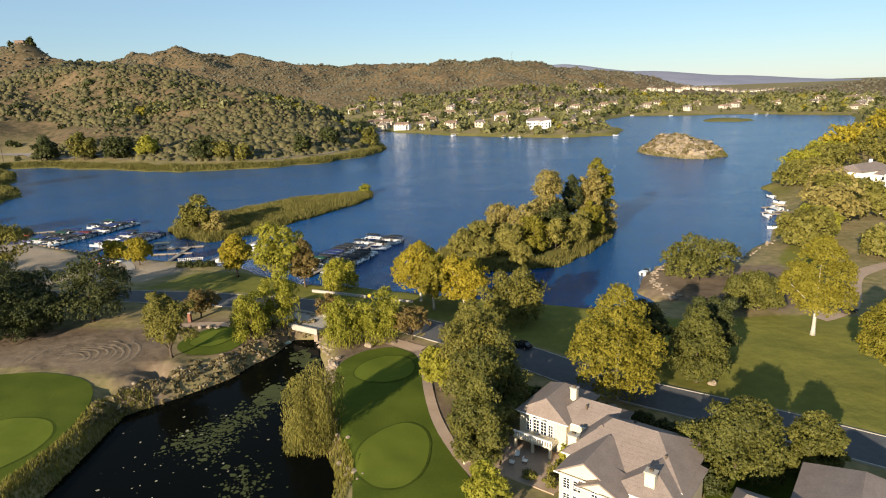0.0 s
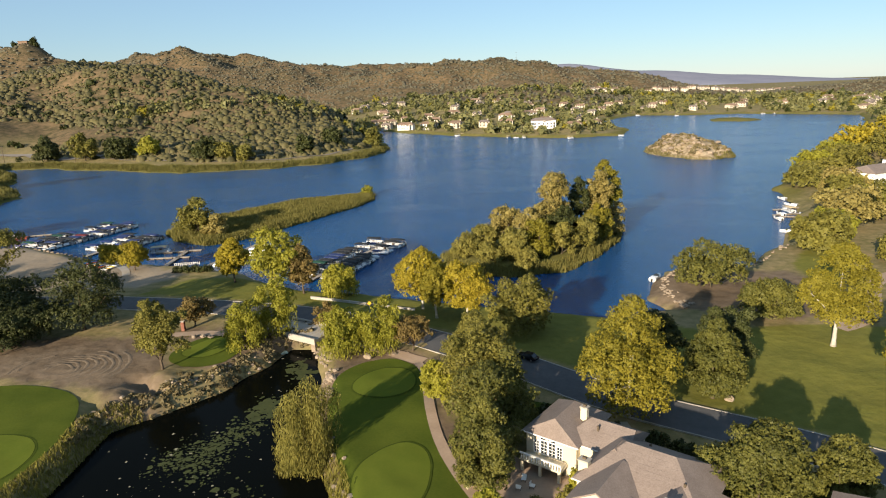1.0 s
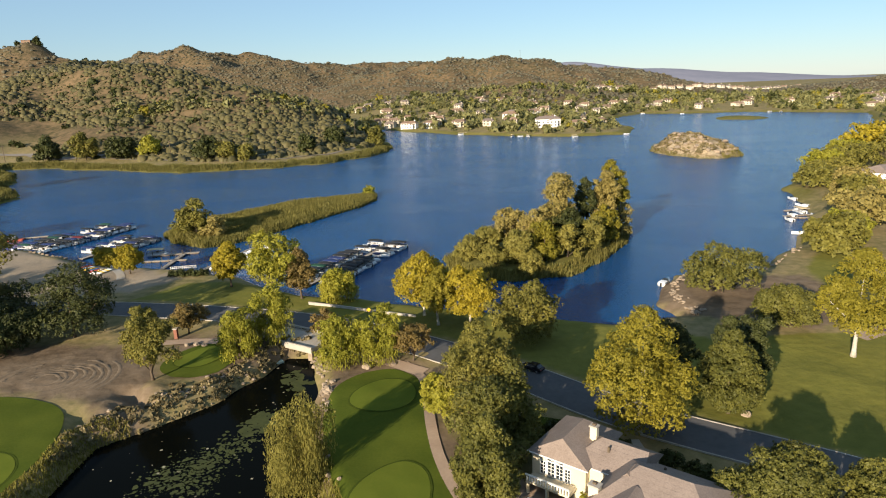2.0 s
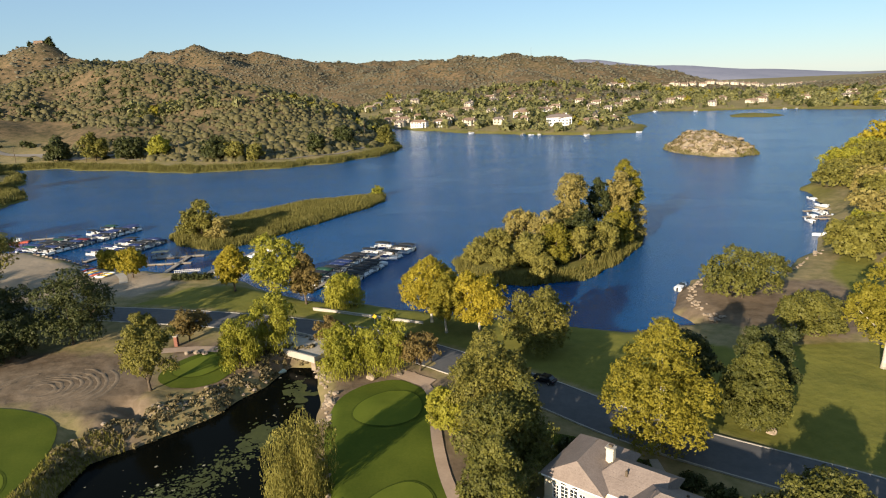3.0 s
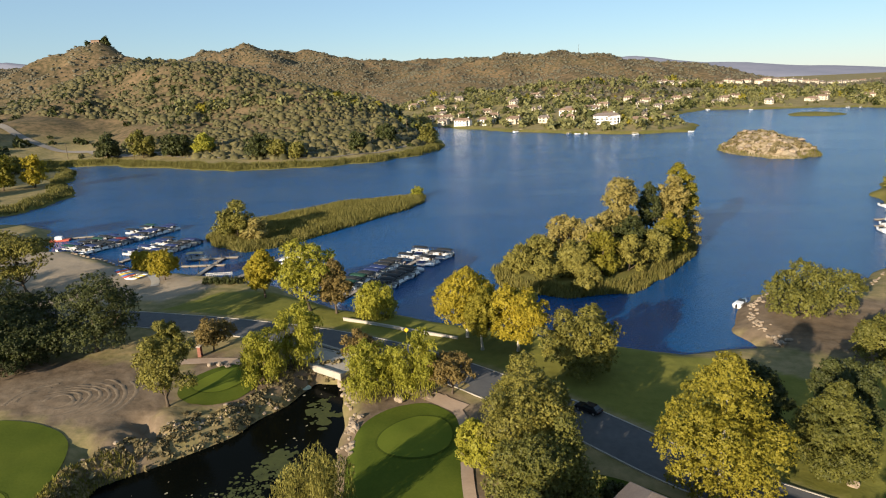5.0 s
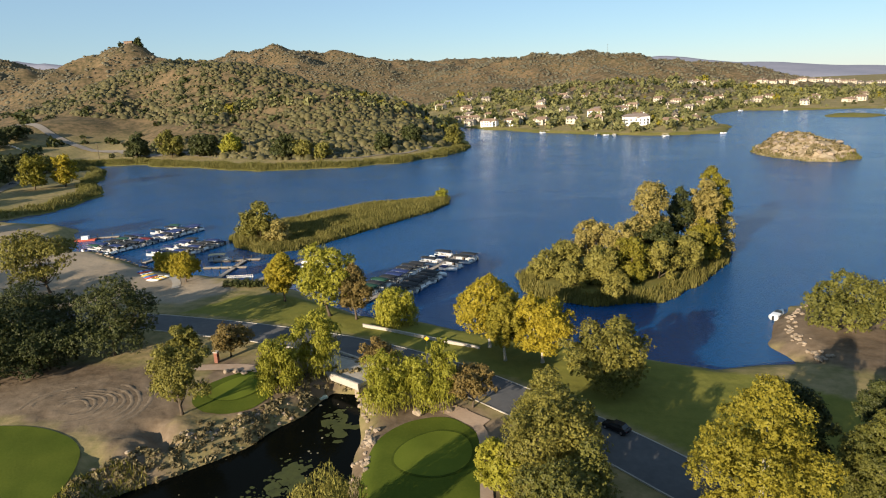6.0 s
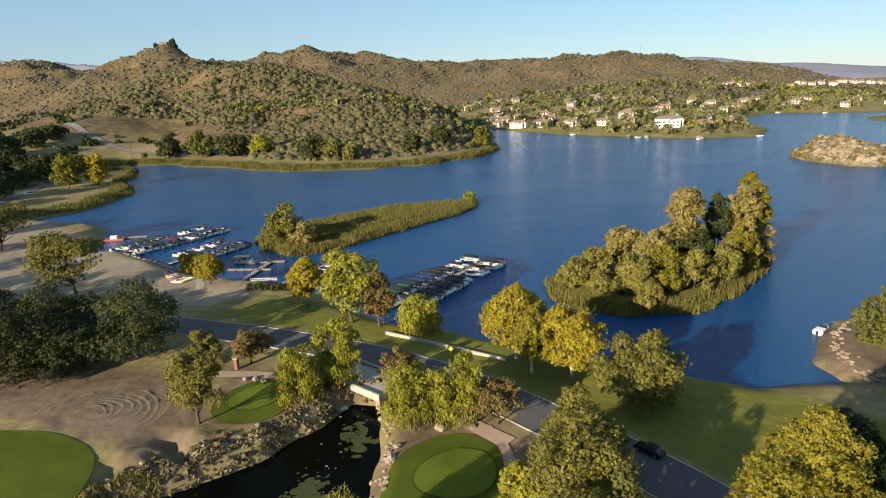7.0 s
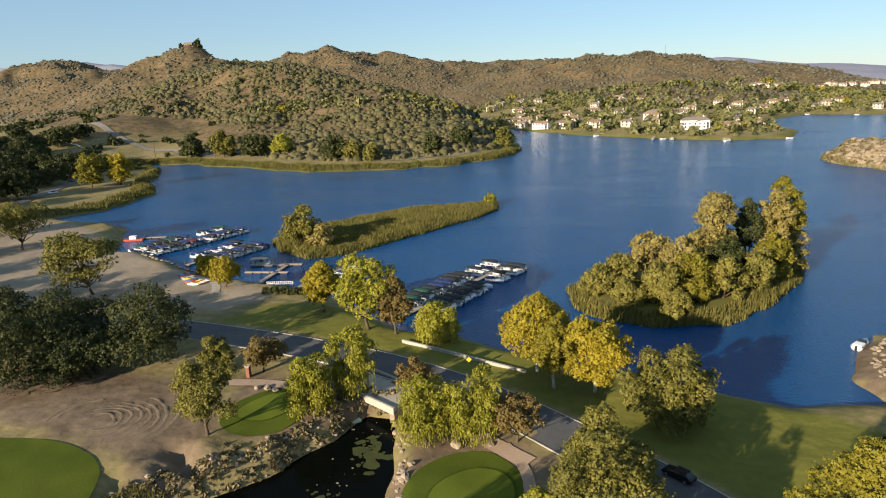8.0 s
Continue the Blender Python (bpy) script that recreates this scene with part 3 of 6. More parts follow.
def crown_clusters(rng, h, w, shape):
    """Lobed crown: rounded masses of leaves gathered round a few main boughs."""
    base = {"dome": -0.05, "tall": -0.03, "open": 0.06, "weep": -0.04, "shrub": -0.1}[shape]
    cz, rz, r = h * (1 + base) / 2, h * (1 - base) / 2, w / 2
    count, boughs = {"dome": (78, 9), "tall": (120, 12), "open": (52, 7), "weep": (60, 8), "shrub": (34, 6)}[shape]
    lobes = unit(rng.normal(size=(boughs, 3))) * rng.uniform(0.35, 0.8, (boughs, 1))
    lobes[:, 2] = np.abs(lobes[:, 2]) * rng.choice([1, 1, -0.8], boughs)
    centres, radii = [], []
    while len(centres) < count:
        if shape == "tall":
            # egg-shaped column, broad low down and rounded at the top
            t, a = rng.uniform(0.10, 0.97), rng.uniform(0, 6.283)
            side = math.sin(math.pi * t ** 0.74) ** 0.72
            rad = r * rng.uniform(0.2, 0.29) * (0.7 + 0.3 * side)
            out = max(0.0, r * side - rad * 0.75) * rng.choice([1.0, 1.0, 0.85, 0.5])
            centres.append(np.array([out * math.cos(a), out * math.sin(a), max(h * t - 0.5 * rad * (t > 0.6), rad * 0.7)]))
            radii.append(rad)
            continue
        p = lobes[rng.integers(boughs)] + rng.normal(size=3) * 0.27
        if shape != "open" and rng.random() < 0.3:
            a = rng.uniform(0, 6.283)
            p = np.array([math.cos(a) * 0.8, math.sin(a) * 0.8, -0.6]) * np.array([1, 1, rng.uniform(0.5, 1.3)]) * rng.uniform(0.6, 1.0)
        q = np.linalg.norm(p)
        if q > 1.05 or q < 0.25:
            continue
        rad = r * (rng.uniform(0.13, 0.25) if shape in ("open", "weep") else rng.uniform(0.16, 0.3))
        centres.append(np.array([p[0] * (r - rad * 0.5), p[1] * (r - rad * 0.5), max(cz + p[2] * (rz - rad * 0.4), rad * 0.5)]))
        radii.append(rad)
    return np.array(centres), np.array(radii), cz


def crown_mesh(rng, h, w, shape, leaf, dense, strands, cap, lift=0.0):
    """Leaves sit in small tufts on the skin of the crown's masses, with looser ones further in."""
    C, R, cz = crown_clusters(rng, h, w, shape)
    C[:, 2] = lift * h + C[:, 2] * (1 - lift)
    ragged = {"dome": 0.18, "tall": 0.16, "open": 0.26, "weep": 0.24, "shrub": 0.3}[shape]
    tuft = leaf * 2.1
    share = R ** 2 / (R ** 2).sum()

    def skin(n, shrink):
        pick = rng.choice(len(C), n, p=share)
        d = unit(rng.normal(size=(n, 3)))
        d[:, 2] = np.where(d[:, 2] < -0.35, -d[:, 2], d[:, 2])
        rr = R[pick] * shrink * (1 + ragged * rng.normal(size=n).clip(-1.5, 1.8))
        P = C[pick] + d * rr[:, None] * np.array([1, 1, 0.85])
        deep = np.zeros(n, bool)
        for c, q in zip(C, R):
            deep |= ((P - c) ** 2).sum(1) < (0.74 * q * shrink) ** 2
        return P[~deep], d[~deep]
    area = 4 * math.pi * (R ** 2).sum()
    want = int(min(cap, area / (leaf * leaf) * 1.9 * dense))
    T, td = skin(int(np.clip(want / 6, 150, 9000)), 1.0)
    n = int(want * 0.72)
    pick = rng.integers(len(T), size=n)
    d = unit(rng.normal(size=(n, 3)) + td[pick] * 0.7)
    P = T[pick] + d * (tuft * rng.uniform(0.25, 1.0, n))[:, None] * 0.62
    normal = unit(d * 0.8 + td[pick] * 0.7 + np.array([0, 0, 0.25]))
    Q, qd = skin(int(want * 0.9), 0.86)
    Q, qd = Q[: want - n], qd[: want - n]
    P, normal = np.concatenate([P, Q]), np.concatenate([normal, qd])
    n = len(P)
    P[:, 2] = np.maximum(P[:, 2], 0.12 * leaf)
    U, V = leaf_frames(rng, normal, leaf, 0.42)
    if shape == "weep":
        hang = rng.random(n) < strands
        drop = rng.random(n) ** 1.3 * np.minimum(P[:, 2] - h * 0.06, h * 0.40).clip(0)
        P[:, 2] -= np.where(hang, drop, 0)
        u = unit(np.cross(np.array([0, 0, 1.0]), rng.normal(size=(n, 3))))
        U = np.where(hang[:, None], u * (leaf * rng.uniform(0.14, 0.28, n))[:, None], U)
        down = np.stack([rng.normal(size=n) * 0.15, rng.normal(size=n) * 0.15, np.ones(n)], 1) * (leaf * rng.uniform(0.6, 1.3, n))[:, None]
        V = np.where(hang[:, None], down, V)
    return leaf_mesh("crown", P, U, V), C, R, cz


def tree(name, label, x, y, h, w, key="oak", shape="dome", leaf=0.5, dense=1.0, bark=None, z=None, seed=None, group="", trunk_h=None, strands=0.4, cap=14000, lift=0.0):
    rng = np.random.default_rng(seed if seed is not None else int(abs(x * 131 + y * 17 + h * 7)) + 3)
    z = hgt(x, y) - 0.1 if z is None else z
    root = thing(name, pose(x, y, z), label, "shrub" if shape == "shrub" else "tree", group)
    me, C, R, cz = crown_mesh(rng, h, w, shape, leaf, dense, strands, cap, lift)
    bm = bmesh.new()
    rad = 0.017 * h + 0.06
    fork = h * (0.16 if shape != "shrub" else 0.05) if trunk_h is None else trunk_h
    lean = rng.normal(size=2) * 0.03 * h
    tube(bm, [(0, 0, 0), (lean[0] * 0.2, lean[1] * 0.2, fork * 0.3), (lean[0] * 0.6, lean[1] * 0.6, fork), (lean[0], lean[1], cz), (lean[0], lean[1], h * 0.74)],
         [rad * 1.5, rad, rad * 0.8, rad * 0.45, rad * 0.1], 8)
    for i in rng.permutation(len(C))[: {"shrub": 4, "tall": 2, "open": 12}.get(shape, 7)]:
        c = C[i]
        a = Vector((lean[0] * 0.6, lean[1] * 0.6, fork * rng.uniform(0.8, 1.25)))
        b = a.lerp(Vector(c), 0.5) + Vector((0, 0, -0.05 * h if shape != "tall" else 0.02 * h))
        part("limb", tube(bmesh.new(), [a, b, Vector(c)], [rad * 0.5, rad * 0.3, rad * 0.08], 5), bark or M_BARK, root, smoothed=True)
    part("trunk", bm, bark or M_BARK, root, smoothed=True)
    mesh_part("crown", me, LEAF[key], root)
    return root


# ---- trees and shrubs ----
OAK = "dark evergreen oak with a dense rounded crown"
LIVE = "olive-green oak with a broad uneven crown"
SYC = "tall olive-yellow sycamore with a pale trunk"
GOLD = "golden autumn sycamore on the lakeside lawn"
PEP = "bright green weeping pepper tree by the creek"
NEAR_TREES = [
    # six oaks out of view, added only to cast shade across the beach
    ("oak_tree", OAK + ", unseen, shading the beach", -160, 160, 17, 20, "oak", "dome"),
    ("oak_tree", OAK + ", unseen, shading the beach", -178, 167, 18, 22, "oak", "dome"),
    ("oak_tree", OAK + ", unseen, shading the beach", -200, 172, 17, 22, "oak", "dome"),
    ("oak_tree", OAK + ", unseen, shading the beach", -222, 184, 18, 22, "oak", "dome"),
    ("oak_tree", OAK + ", unseen, shading the beach", -248, 200, 18, 24, "oak", "dome"),
    ("oak_tree", OAK + ", unseen, shading the beach", -182, 146, 17, 20, "oak", "dome"),
    ("sycamore_tree", "tall dense yellow-green sycamore beside the road", 23.6, 114.4, 21.5, 15.5, "syc", "tall"),
    ("sycamore_tree", SYC + " on the sunny lawn", 71.7, 143.2, 21.8, 15, "syc", "tall"),
    ("sycamore_tree", SYC + " at the lawn edge", 73, 117, 19, 13, "syc", "tall"),
    ("oak_tree", "olive oak at the roadside in deep shade", 39.9, 121.3, 15, 10, "mid", "tall"),
    ("oak_tree", OAK + " shaded by the sycamore", 33, 131, 13, 10, "oak", "dome"),
    ("oak_tree", OAK + " behind the roadside trees", 47, 133, 13, 11, "oak", "dome"),
    ("oak_tree", LIVE + " by the dirt bank", 66, 159, 9.5, 15, "mid", "dome"),
    ("oak_tree", "rounded green oak on the rocky point", 61, 184, 12.5, 20, "mid", "dome"),
    ("sycamore_tree", GOLD, -15.3, 168.6, 15.8, 14, "gold", "tall"),
    ("sycamore_tree", "slim yellow-green sycamore on the lakeside lawn", -11.4, 162.4, 14, 7.5, "syc", "tall"),
    ("sycamore_tree", GOLD, -3.9, 162, 14, 12.5, "gold", "dome"),
    ("oak_tree", LIVE + " between road and lake", 7.5, 153, 13.5, 16, "live", "dome"),
    ("cottonwood_tree", "orange-yellow cottonwood by the boat dock", -73.7, 194.5, 13.2, 9.7, "gold", "tall"),
    ("cottonwood_tree", "large yellow-green cottonwood beside the road", -57, 184, 18.3, 17, "lime", "dome"),
    ("cottonwood_tree", "slender rust-tinged cottonwood near the boat docks", -49.6, 182.5, 14, 8, "rust", "tall"),
    ("willow_tree", "low light-green willow at the water edge", -39.2, 182, 8.5, 12, "lime", "weep"),
    ("pepper_tree", PEP, -47.5, 152.5, 14, 9.5, "lime", "weep"),
    ("pepper_tree", PEP, -52.5, 145, 10.5, 10, "lime", "weep"),
    ("pepper_tree", PEP, -30, 141, 11, 10.5, "lime", "weep"),
    ("pepper_tree", PEP, -22.5, 142.5, 12.5, 10, "lime", "weep"),
    ("crape_myrtle", "small rust-brown tree by the road", -36, 156, 6, 8, "rust", "open"),
    ("crape_myrtle", "small rust-brown tree beside the cart path", -15.2, 142.2, 8.4, 9.5, "rust", "open"),
    ("crape_myrtle", "small golden-brown tree by the gate post", -70, 158.6, 8.4, 9, "rust", "open"),
    ("oak_tree", "small olive oak beside the gate post", -80, 157, 8, 8, "live", "dome"),
    ("oak_tree", "olive oak with a leaning open crown on bare dirt", -66, 134, 13, 14, "live", "open"),
    ("oak_tree", OAK, -97, 157, 16.5, 21, "oak", "dome"),
    ("oak_tree", OAK, -107.5, 148, 10.5, 16, "oak", "dome"),
    ("oak_tree", OAK, -117, 144, 15, 22, "oak", "dome"),
    ("oak_tree", OAK, -119, 160, 15, 20, "oak", "dome"),
    ("oak_tree", OAK, -135, 157, 16, 20, "oak", "dome"),
    ("oak_tree", OAK, -147, 139, 13, 17, "oak", "dome"),
    ("oak_tree", LIVE + " on the sandy beach", -148.4, 196.3, 19, 24, "live", "open"),
    ("oak_tree", LIVE + " on the sandy beach", -222.8, 239.8, 18.5, 26, "live", "open"),
    ("cottonwood_tree", "small yellow cottonwood beside the kayak racks", -112.2, 209, 9.4, 9.7, "gold", "dome"),
    ("cottonwood_tree", "small yellow cottonwood at the marina", -129.3, 225.6, 7.8, 9, "gold", "dome"),
    ("weeping_willow", "weeping willow with long yellow-green strands on the pond bank", -28, 104.5, 16.5, 11, "willow", "weep"),
    ("oak_tree", LIVE + " beside the fairway", -1, 119, 15, 17, "live", "dome"),
    ("oak_tree", LIVE + " by the road", -1, 131, 11.5, 14, "live", "dome"),
    ("oak_tree", "green oak close to the house", -0.5, 95, 14.5, 9, "mid", "tall"),
    ("oak_tree", "dark green oak beside the fairway", 2, 106.5, 15.5, 14, "mid", "dome"),
    ("pepper_tree", "light green shrub-like tree beside the fairway", -7.5, 118, 9, 7.5, "lime", "dome"),
    ("pepper_tree", "light green tree below the house terrace", 0.5, 83.5, 8, 6.5, "lime", "dome"),
    ("oak_tree", "broad olive oak in the front garden", 35.5, 92, 11.2, 15, "mid", "dome"),
    ("oak_tree", "small olive oak in the front garden", 46, 92, 9.5, 9, "mid", "dome"),
    ("red_leaf_shrub", "rust-leaved shrub at the garden corner", 27, 92, 6, 6, "rust", "shrub"),
]
for i, (nm, lab, x, y, h, w, key, shape) in enumerate(NEAR_TREES):
    tree(nm, lab, x, y, h, w, key, shape, leaf=0.44 if y > 175 else 0.34 if y > 135 else 0.28, cap=38000 if y < 135 else 26000 if y < 175 else 16000, strands=0.9 if nm == "weeping_willow" else 0.4, bark=M_BARK_PALE if "sycamore" in nm else None, seed=100 + i,
         trunk_h=h * 0.22 if nm == "sycamore_tree" else None,
         lift=0.0 if "dense" in lab else {"sycamore_tree": 0.2, "cottonwood_tree": 0.16, "pepper_tree": 0.1}.get(nm, 0.0))

# wooded isle
ISLE_TREES = [
    (25, 238, 25, 13, "tan", "dome"), (21, 233, 18, 10, "tan", "open"), (35, 247, 22, 7, "oak", "tall"), (47, 259, 26, 11, "syc", "dome"), (42, 251, 23, 11, "tan", "dome"), (51, 262, 19, 9, "tan", "open"),
    (9, 232, 16, 15, "tan", "open"), (0, 226, 10, 13, "willow", "shrub"), (-6, 222, 7, 11, "willow", "shrub"), (3, 215, 6, 10, "willow", "shrub"),
    (11, 216, 11, 12, "willow", "dome"), (18, 219, 13, 11, "syc", "dome"), (26, 222, 10, 12, "willow", "shrub"), (33, 231, 13, 12, "willow", "dome"), (41, 243, 12, 12, "syc", "dome"),
    (49, 255, 9, 10, "tan", "shrub"), (14, 209, 5, 9, "willow", "shrub"), (27, 230, 15, 11, "oak", "dome"), (16, 226, 14, 11, "tan", "dome"), (-1, 234, 9, 11, "willow", "shrub"),
]
for i, (x, y, h, w, key, shape) in enumerate(ISLE_TREES):
    lab = {"tan": "half-bare tan cottonwood on the lake isle", "oak": "dark narrow tree on the lake isle", "syc": "yellow-green poplar on the lake isle", "willow": "olive-yellow willow scrub at the isle edge"}[key]
    tree({"shrub": "willow_shrub"}.get(shape, "poplar_tree"), lab, x, y, h, w, key, shape, leaf=0.5, seed=300 + i, cap=15000, dense=0.8 if key == "tan" else 1.0, lift=0.28 if h > 20 else 0.0, group="trees on the lake isle")
for i, (x, y, h, w, key) in enumerate([(-117, 268, 15.5, 14, "live"), (-123, 270, 11, 11, "live"), (-108, 264, 10, 12, "tan"), (-62, 358, 5, 7, "lime")]):
    tree("willow_shrub", "feathery olive willow on the reed isle", x, y, h, w, key, "shrub", leaf=0.8, seed=340 + i)

# trees along the right-hand and far shores
SHORE_TREES = [
    (106, 219, 13, 19, "live", "dome"), (116, 232, 11, 16, "lime", "dome"), (131.5, 250, 15, 25, "tan", "open"), (150, 262, 14, 20, "live", "dome"), (152, 292, 13, 18, "live", "dome"),
    (163, 312, 14, 22, "tan", "dome"), (160, 342, 11, 22, "live", "dome"), (178, 360, 13, 26, "live", "dome"), (186, 385, 12, 26, "lime", "dome"), (212, 400, 15, 30, "live", "dome"),
    (222, 430, 13, 26, "lime", "dome"), (246, 452, 18, 34, "gold", "dome"), (282, 462, 20, 34, "gold", "dome"), (250, 420, 18, 34, "live", "dome"), (292, 430, 24, 34, "live", "dome"),
    (232, 372, 18, 28, "live", "dome"), (222, 318, 22, 18, "live", "tall"), (190, 290, 20, 15, "oak", "tall"), (128, 196, 10, 12, "live", "dome"), (122, 205, 9, 10, "live", "dome"),
    (-100, 612, 17, 18, "live", "dome"), (-372, 548, 22, 20, "oak", "dome"), (-338, 548, 24, 22, "live", "dome"), (-309, 552, 18, 26, "oak", "dome"), (-283, 552, 15, 19, "lime", "dome"),
    (-222, 525, 20, 24, "oak", "dome"), (-205, 522, 15, 16, "live", "dome"), (-188, 520, 13, 14, "live", "dome"), (-150, 560, 14, 16, "oak", "dome"), (-133, 590, 14, 18, "oak", "dome"),
    (-318, 400, 22, 17, "gold", "dome"), (-330, 388, 22, 18, "syc", "dome"), (-345, 330, 20, 26, "oak", "dome"), (-365, 318, 24, 30, "oak", "dome"), (-375, 352, 22, 28, "oak", "dome"), (-398, 385, 22, 30, "oak", "dome"),
    (-402, 420, 20, 26, "oak", "dome"), (-430, 400, 24, 34, "oak", "dome"), (-330, 300, 18, 26, "oak", "dome"), (-300, 268, 16, 22, "live", "open"), (-260, 255, 14, 20, "live", "open"), (-440, 440, 20, 28, "oak", "dome"),
    (-450, 335, 18, 24, "oak", "dome"), (-470, 360, 20, 28, "oak", "dome"), (-490, 385, 18, 26, "oak", "dome"), (-455, 372, 18, 26, "oak", "dome"), (-480, 415, 20, 30, "oak", "dome"), (-520, 430, 20, 30, "oak", "dome"), (-462, 425, 16, 24, "live", "dome"), (-505, 350, 18, 26, "oak", "dome"), (-430, 350, 18, 26, "oak", "dome"),
    (-415, 335, 20, 26, "oak", "dome"), (-440, 380, 20, 28, "oak", "dome"), (-420, 372, 18, 26, "oak", "dome"), (-500, 460, 18, 28, "oak", "dome"), (-540, 400, 20, 30, "oak", "dome"), (-475, 450, 17, 26, "oak", "dome"), (-560, 470, 18, 30, "oak", "dome"), (-395, 345, 19, 26, "oak", "dome"), (-445, 460, 15, 22, "oak", "dome"),
    (-418, 455, 15, 20, "oak", "dome"), (-395, 470, 13, 18, "live", "dome"),
    (-642, 617, 15, 24, "oak", "dome"), (-531, 535, 17, 27, "oak", "dome"), (-542, 571, 19, 30, "oak", "dome"), (-552, 606, 15, 33, "oak", "dome"), (-422, 484, 17, 24, "oak", "dome"), (-414, 416, 19, 27, "oak", "dome"), (-373, 395, 15, 30, "oak", "dome"), (-389, 430, 17, 33, "oak", "dome"), (-339, 342, 19, 24, "oak", "dome"),
]
for i, (x, y, h, w, key, shape) in enumerate(SHORE_TREES):
    lab = {"tan": "grey-tan bare-limbed oak on the lake shore", "oak": "dark green oak on the lake shore", "live": "olive-green oak on the lake shore", "lime": "light green willow on the lake shore",
           "gold": "golden-orange autumn tree on the lake shore", "syc": "yellow-green cottonwood on the lake shore"}[key]
    tree("oak_tree" if key in ("oak", "live", "tan") else "shore_tree", lab, x, y, h, w, key, shape, leaf=1.0 if y < 450 else 1.4, dense=0.9, cap=5000, seed=400 + i, group="trees along the lake shore")


def clumps(name, pts, sizes, quads, key, label, tall=0.8, seed=1, category="scrub"):
    """One mesh of many leafy clumps on the ground."""
    rng = np.random.default_rng(seed)
    z = land(pts[:, 0], pts[:, 1])[0]
    n = len(pts)
    d = unit(rng.normal(size=(n * quads, 3)))
    d[:, 2] = np.abs(d[:, 2])
    s = np.repeat(sizes, quads)
    base = np.repeat(np.stack([pts[:, 0], pts[:, 1], z - 0.1], 1), quads, 0)
    lump = rng.uniform(0.65, 1.1, n * quads)[:, None]
    P = base + d * s[:, None] * 0.5 * lump * np.array([1, 1, tall * 2])
    U, V = leaf_frames(rng, d, s * 2.1 / math.sqrt(quads), 0.6)
    return tagged(new(name, leaf_mesh(name, P, U, V)), label, category, kind="stuff"), P


def bushes(name, pts, sizes, sides, key, label, tall=0.5, seed=1):
    """One mesh of many rounded, uneven bushes on the ground."""
    r = np.random.default_rng(seed)
    n = len(pts)
    z = land(pts[:, 0], pts[:, 1])[0]
    a = (np.arange(sides) / sides * 2 * math.pi)[None, :] + r.uniform(0, 6.28, (n, 1))
    s = sizes[:, None] * 0.5
    rings = []
    for wide, up in ((1.0, -0.15), (0.82, 0.62)):
        k = r.uniform(0.7, 1.2, (n, sides)) * wide
        rings.append(np.stack([pts[:, :1] + np.cos(a) * s * k, pts[:, 1:] + np.sin(a) * s * k, z[:, None] + s * 2 * tall * up * r.uniform(0.8, 1.2, (n, sides))], 2))
    top = np.stack([pts[:, 0] + r.normal(size=n) * sizes * 0.08, pts[:, 1] + r.normal(size=n) * sizes * 0.08, z + sizes * tall], 1)[:, None, :]
    co = np.concatenate([rings[0], rings[1], top], 1)
    j, k2 = np.arange(sides), (np.arange(sides) + 1) % sides
    tri = np.concatenate([np.stack([j, k2, sides + k2], 1), np.stack([j, sides + k2, sides + j], 1), np.stack([sides + j, sides + k2, np.full(sides, 2 * sides)], 1)])
    idx = (tri[None] + (np.arange(n) * (2 * sides + 1))[:, None, None]).reshape(-1, 3)
    me = bpy.data.meshes.new(name)
    me.vertices.add(n * (2 * sides + 1))
    me.vertices.foreach_set("co", co.ravel())
    me.loops.add(idx.size)
    me.loops.foreach_set("vertex_index", idx.ravel())
    me.polygons.add(len(idx))
    me.polygons.foreach_set("loop_start", np.arange(len(idx)) * 3)
    me.polygons.foreach_set("use_smooth", np.ones(len(idx), bool))
    me.update()
    me.materials.append(LEAF[key])
    return tagged(new(name, me), label, "scrub", kind="stuff")


def stuff_material(ob, key):
    ob.data.materials.append(LEAF[key])


rng = np.random.default_rng(7)


def scatter(n, x0, x1, y0, y1, keep):
    x, y = rng.uniform(x0, x1, n), rng.uniform(y0, y1, n)
    ok = keep(x, y)
    return np.stack([x[ok], y[ok]], 1)


def on_hill(low, high, seed, bare=0.0):
    def keep(x, y):
        z, lake, pond, hill, isles = land(x, y)
        patchy = 0.8 * fbm(x / 26, y / 26, 3, seed) + 0.15 * fbm(x / 120, y / 120, 2, seed + 5) + rng.normal(size=x.shape) * 0.2
        valley = (x < -400) & (y < 740) & (hill < 26)
        return (lake > 14) & (hill > low) & (hill < high) & (patchy > bare) & (np.abs(x) < (y + 60) * 1.3) & ~valley
    return keep


vp = scatter(1200, -1000, -400, 540, 1000, lambda x, y: (fbm(x / 50, y / 50, 3, 97) > 0.10) & (land(x, y)[1] > 20))
ob, _ = clumps("valley_trees", vp, rng.gamma(6, 1.3, len(vp)).clip(3, 15), 40, "oak", "dark oaks scattered over the dry valley floor", 0.55, 44, "trees")
stuff_material(ob, "oak")
p = scatter(34000, -700, -90, 500, 1000, on_hill(3, 200, 51, -0.12))
bushes("chaparral_near", p, rng.gamma(2.4, 1.6, len(p)).clip(1.2, 10.0), 6, "scrub", "olive-brown chaparral bushes on the dry hillside", 0.46, 2)
p = scatter(900, -600, -100, 530, 900, on_hill(3, 90, 57, 0.08))
ob, _ = clumps("hillside_oaks", p, rng.gamma(8, 0.8, len(p)).clip(4, 11), 40, "oak", "dark scrub oaks in the folds of the hillside", 0.42, 46, "trees")
stuff_material(ob, "oak")
